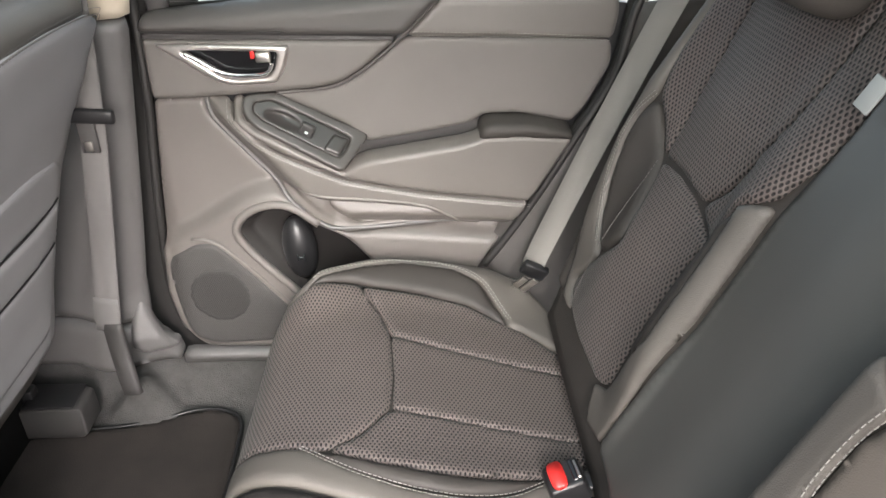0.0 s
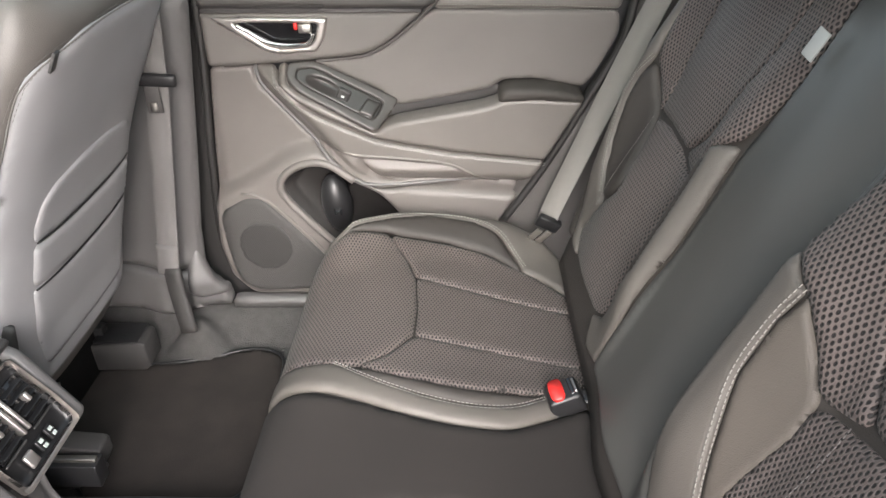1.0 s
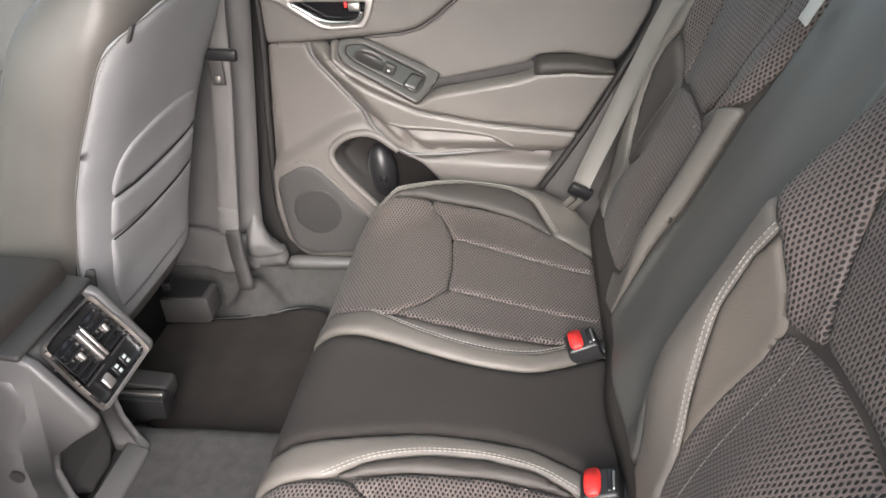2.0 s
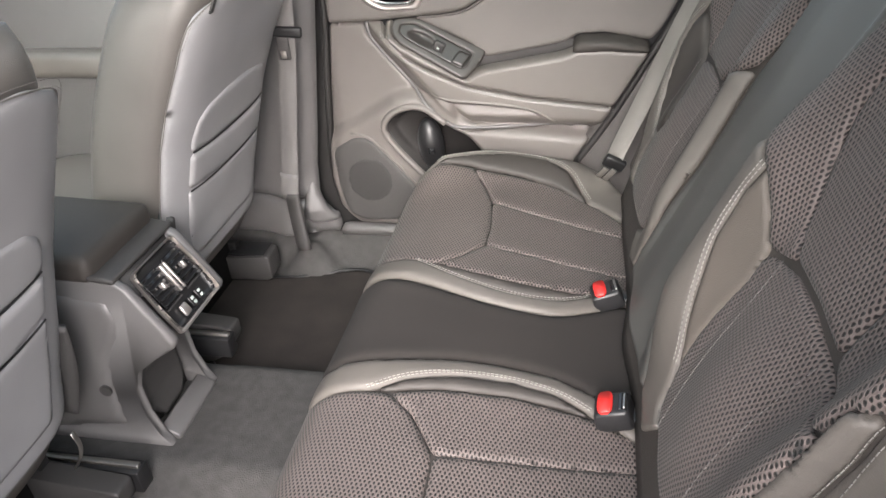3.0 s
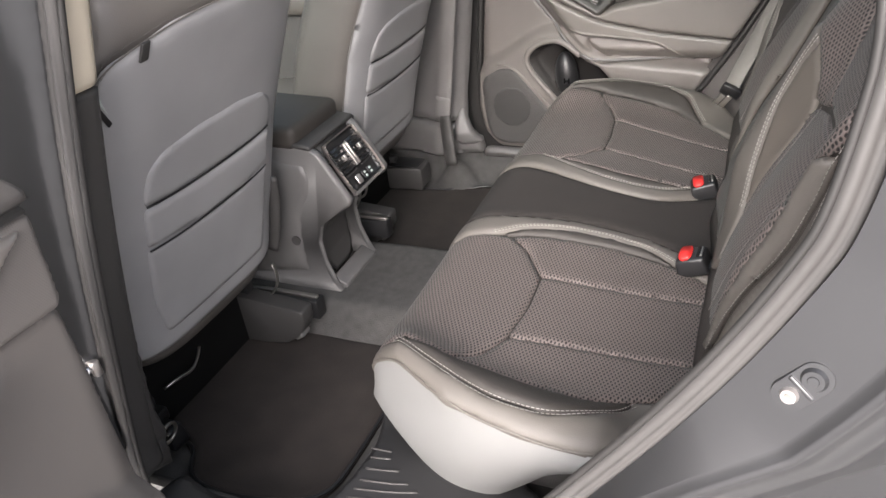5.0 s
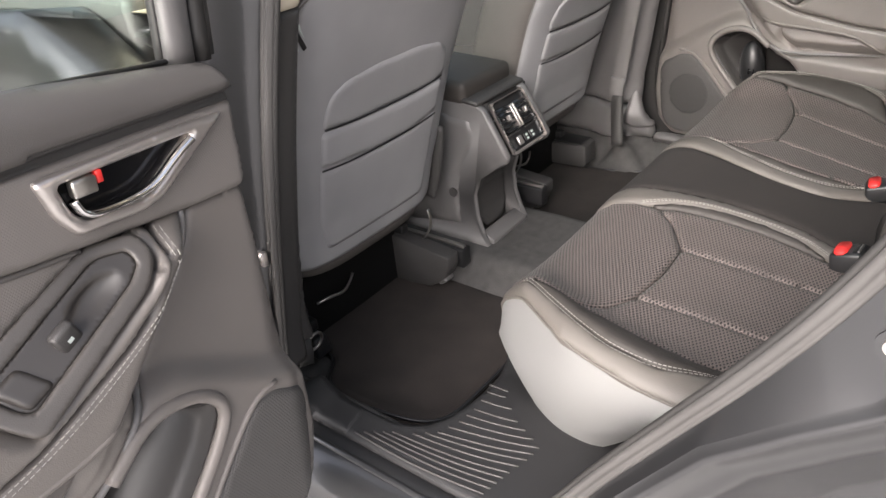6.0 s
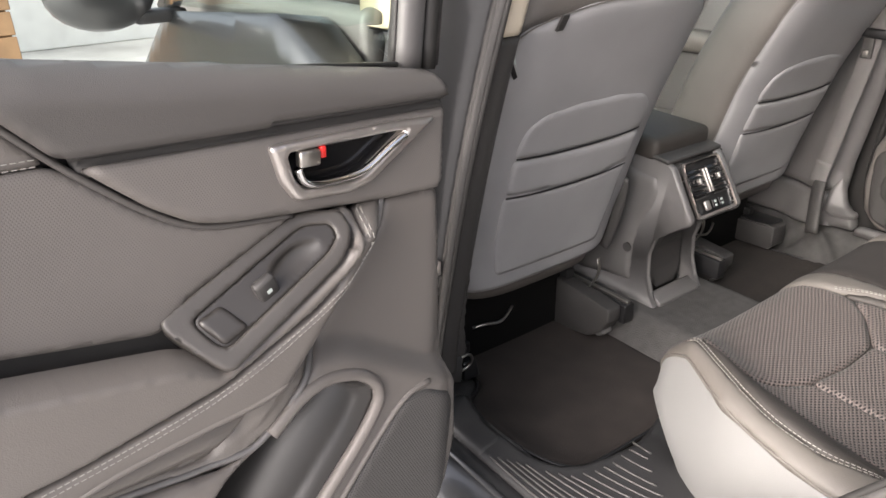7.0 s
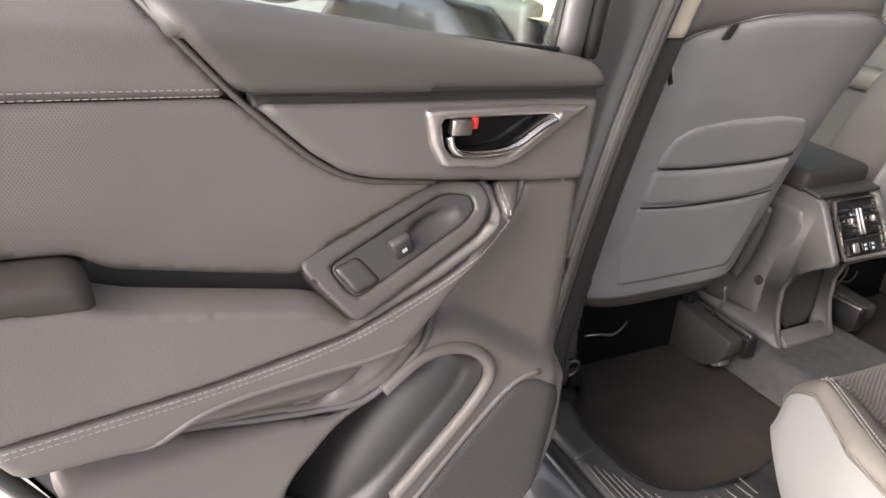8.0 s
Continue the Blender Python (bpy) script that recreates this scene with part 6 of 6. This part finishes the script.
# ---- centre console ----
def make_console():
    c = thing("centre_console", "grey plastic centre console with rear vents and armrest lid", "console")
    cheek = [(-1.45, 0.395), (-0.625, 0.395), (-0.628, 0.432), (-0.652, 0.452), (-0.668, 0.50), (-0.672, 0.56), (-0.655, 0.61), (-0.560, 0.668), (-0.553, 0.683), (-0.618, 0.792), (-0.640, 0.803), (-1.45, 0.803)]
    for s in (-1, 1):
        prism("side_cheek", cheek, s * 0.078, s * 0.098, PLASTIC_MID, c, 0.007, "grey moulded side cheek")
        patch("side_panel", [(-1.40, 0.45), (-0.70, 0.45), (-0.705, 0.56), (-0.69, 0.64), (-0.645, 0.70), (-0.66, 0.785), (-1.40, 0.785)], lambda x, z, s=s: np.column_stack((np.asarray(x, dtype=float), np.full(len(x), s * 0.0985), np.asarray(z, dtype=float))), PLASTIC_MID, c, h=0.02, puff=0.004, rad=0.008, flip=s > 0, soft=1, label="inset side panel")
    prism("core", [(-1.45, 0.42), (-0.69, 0.42), (-0.692, 0.57), (-0.60, 0.66), (-0.640, 0.795), (-1.45, 0.795)], -0.079, 0.079, PLASTIC_DARK, c, 0.0)
    patch("lower_panel", [(-0.068, 0.448), (0.068, 0.448), (0.068, 0.60), (-0.068, 0.60)], lambda y, z: np.column_stack((np.interp(z, [0.44, 0.50, 0.56, 0.61], [-0.665, -0.682, -0.682, -0.66]), np.asarray(y, dtype=float), np.asarray(z, dtype=float))), PLASTIC_DARK, c, h=0.01, puff=0.004, rad=0.01, flip=False, soft=1, label="charcoal recessed lower panel")
    prism("toe", [(-0.64, 0.42), (-0.622, 0.425), (-0.622, 0.437), (-0.66, 0.455)], -0.078, 0.078, PLASTIC_MID, c, 0.004)
    # air outlet panel on its slanted face
    E = np.array((-0.5595, 0.0, 0.676))
    Dn = np.array((-0.072, 0.0, 0.118))
    L = float(np.linalg.norm(Dn))
    Dn = Dn / L
    Nn = np.array((Dn[2], 0.0, -Dn[0]))

    def S(y, t):
        y, t = np.asarray(y, dtype=float), np.asarray(t, dtype=float)
        return E + t[:, None] * Dn + np.column_stack((0 * y, y, 0 * y)) + 0.004 * Nn
    face = [(-0.072, 0.002), (0.072, 0.002), (0.074, 0.05), (0.068, L - 0.004), (-0.068, L - 0.004), (-0.074, 0.05)]
    hole = [(-0.067, 0.009), (0.064, 0.009), (0.066, 0.05), (0.060, L - 0.007), (-0.062, L - 0.007), (-0.069, 0.05)]
    patch("vent_bezel", face, S, SATIN, c, h=0.006, puff=0.008, rad=0.005, flip=True, soft=0.008, holes=(hole,), label="satin silver outlet surround")
    vp = patch("vent_panel", hole, S, PLASTIC_BLACK, c, h=0.01, puff=0.001, rad=0.004, flip=True, soft=0.008, label="black air outlet panel")
    tilt = math.degrees(math.atan2(Dn[0], Dn[2]))

    def on(y, t, o):
        p = E + t * Dn + o * Nn
        return (p[0], y, p[2])
    for s in (-1, 1):
        v = block("air_vent", (0.006, 0.046, 0.066), on(s * 0.035, 0.082, 0.006), GLOSS_BLACK, c, bevel=0.002, rot=(0, tilt, 0), label="black air vent with slats")
        for i in range(5):
            block("slat", (0.011, 0.044, 0.0022), on(s * 0.035, 0.058 + 0.012 * i, 0.011), PLASTIC_BLACK, v, bevel=0.0008, rot=(0, tilt + 28, 0), seg=1)
        block("vent_tab", (0.012, 0.007, 0.014), on(s * 0.035, 0.084, 0.017), SATIN, v, bevel=0.002, rot=(0, tilt, 0), label="silver vent tab")
        block("vent_rim", (0.004, 0.050, 0.003), on(s * 0.035, 0.047, 0.011), PLASTIC_DARK, v, bevel=0.001, rot=(0, tilt, 0), seg=1)
        block("centre_fin", (0.014, 0.006, 0.058), on(s * 0.0055, 0.082, 0.010), SATIN, c, bevel=0.002, rot=(0, tilt, 0), label="silver fin between the vents")
    block("outlet_cover", (0.007, 0.019, 0.022), on(-0.026, 0.026, 0.009), SATIN, c, bevel=0.003, rot=(0, tilt, 0), label="silver square outlet cover")
    for y in (0.002, 0.026):
        u = block("charging_port", (0.005, 0.016, 0.020), on(y, 0.026, 0.008), PLASTIC_BLACK, c, bevel=0.002, rot=(0, tilt, 0), label="black charging port")
        for k in (-0.005, 0.004):
            block("port_mark", (0.002, 0.006, 0.005), on(y, 0.026 + k, 0.0115), WHITE, u, bevel=0, rot=(0, tilt, 0))
    block("armrest_lid", (0.40, 0.205, 0.055), (-0.865, 0, 0.832), LEATHER_DARK, c, bevel=0.018, seg=4, rot=(0, 3, 0), label="charcoal padded armrest lid")
    block("cap", (0.05, 0.20, 0.012), (-0.655, 0, 0.806), PLASTIC_DARK, c, bevel=0.005, rot=(0, 8, 0))
    bm = bmesh.new()
    bmesh.ops.create_cone(bm, cap_ends=True, segments=20, radius1=0.012, radius2=0.012, depth=0.004)
    bmesh.ops.transform(bm, matrix=pose(-0.72, -0.104, 0.565, 90), verts=bm.verts)
    part("screw_cap", bm, PLASTIC_DARK, c, smooth=False)


make_console()


# ---- belts ----
def make_pillar_belt():
    t = thing("front_seat_belt", "grey front seat belt hanging along the centre pillar", "seat belt")
    sweep("webbing", ribbon([(-0.52, 0.575, 1.45), (-0.535, 0.59, 1.20), (-0.556, 0.60, 1.03), (-0.566, 0.60, 0.95), (-0.592, 0.602, 0.80), (-0.615, 0.605, 0.66), (-0.622, 0.60, 0.60)]), slab(0.046, 0.0025), BELT_SHADED, t, "grey woven webbing", up=(-0.12, -1, 0))
    g = block("tongue", (0.088, 0.014, 0.024), (-0.558, 0.588, 1.022), PLASTIC_BLACK, t, bevel=0.005, label="black belt tongue", rot=(0, 3, 0))
    block("tongue_plate", (0.030, 0.006, 0.055), (-0.565, 0.590, 0.985), PLASTIC_DARK, g, bevel=0.003)
    block("tongue_slot", (0.014, 0.007, 0.018), (-0.566, 0.588, 0.970), STEEL, g, bevel=0.002)
    sweep("webbing_loop", ribbon([(-0.618, 0.606, 0.66), (-0.622, 0.600, 0.62), (-0.624, 0.598, 0.59)]), slab(0.050, 0.006), BELT_SHADED, t, up=(-0.12, -1, 0))
    sweep("anchor_sleeve", ribbon([(-0.618, 0.602, 0.605), (-0.614, 0.594, 0.55), (-0.606, 0.582, 0.50), (-0.598, 0.572, 0.455)]), slab(0.042, 0.016, 0.005), PLASTIC_DARK, t, "dark plastic anchor sleeve", up=(-0.25, -1, 0))


make_pillar_belt()


def make_rear_belt(s):
    t = thing("rear_seat_belt", "grey rear seat belt running down beside the bench", "seat belt")
    P = ribbon([(0.47, s * 0.625, 1.42), (0.378, s * 0.635, 1.187), (0.342, s * 0.638, 1.098), (0.284, s * 0.638, 0.955), (0.229, s * 0.635, 0.815), (0.196, s * 0.630, 0.735), (0.184, s * 0.622, 0.705)])
    sweep("webbing", P, slab(0.046, 0.0025), BELT, t, "grey woven webbing", up=(-0.9, -s, 0.25))
    b = block("belt_stop", (0.05, 0.016, 0.030), (0.186, s * 0.612, 0.704), PLASTIC_BLACK, t, bevel=0.004, rot=(s * 20, 25, 0), label="black anchor cover")
    for k in (-0.012, 0.006):
        block("anchor_plate", (0.013, 0.005, 0.052), (0.168 + k, s * (0.600 - k * 0.4), 0.678), STEEL, t, bevel=0.0015, rot=(s * 25, 32, 0), label="bare steel anchor plate")


make_rear_belt(1)
t = thing("seat_tag", "white fabric tag sewn into the backrest edge", "label tag")
q = back(np.array([0.105]), np.array([0.560]))[0]
block("tag_face", (0.003, 0.022, 0.034), tuple(q + BN * 0.020 + BD * 0.022), TAG_CLOTH, t, bevel=0.001, rot=(12, 20, 10))

# ---- outside ----
def make_fence():
    f = thing("timber_fence", "low fence of weathered orange-brown boards beside the yard", "fence", kind="structure")
    rng = np.random.default_rng(7)
    for i in range(9):
        block("board", (0.022, 0.85 + rng.uniform(-0.02, 0.02), 0.115), (-4.1 + rng.uniform(-0.006, 0.006), -1.335, 0.10 + 0.124 * i), TIMBER, f, bevel=0.004, seg=1)
    for y in (-1.70, -0.97):
        block("post", (0.08, 0.08, 1.25), (-4.16, y, 0.625), TIMBER, f, bevel=0.006, seg=1)


make_fence()


def ground_sheet():
    bm = bmesh.new()
    bmesh.ops.create_grid(bm, x_segments=40, y_segments=40, size=150)
    for v in bm.verts:
        v.co.z = 0.0
    return structure(tagged(part("ground", bm, CONCRETE), "grey concrete yard under the car", "ground"))


ground_sheet()
structure(tagged(block("yard_wall", (0.2, 16, 2.6), (-9.0, -4, 1.3), WHITEWALL, None, bevel=0.02), "white rendered yard wall", "wall"))
hed = thing("hedge", "dense green garden hedge before the white wall", "hedge", kind="stuff")
rng = np.random.default_rng(4)
V, F = [], []
for i in range(9000):
    p = np.array((-8.2 + rng.normal(0, 0.28), rng.uniform(-7.5, -2.6), abs(rng.normal(1.0, 0.65))))
    a, b = rng.normal(0, 1, 3), rng.normal(0, 1, 3)
    a = a / np.linalg.norm(a) * 0.07
    b = np.cross(a, b)
    b = b / np.linalg.norm(b) * 0.035
    k = len(V)
    V += [p - a, p + b, p + a, p - b]
    F.append((k, k + 1, k + 2, k + 3))
mesh("leaves", V, F, LEAF, hed, smooth=False)
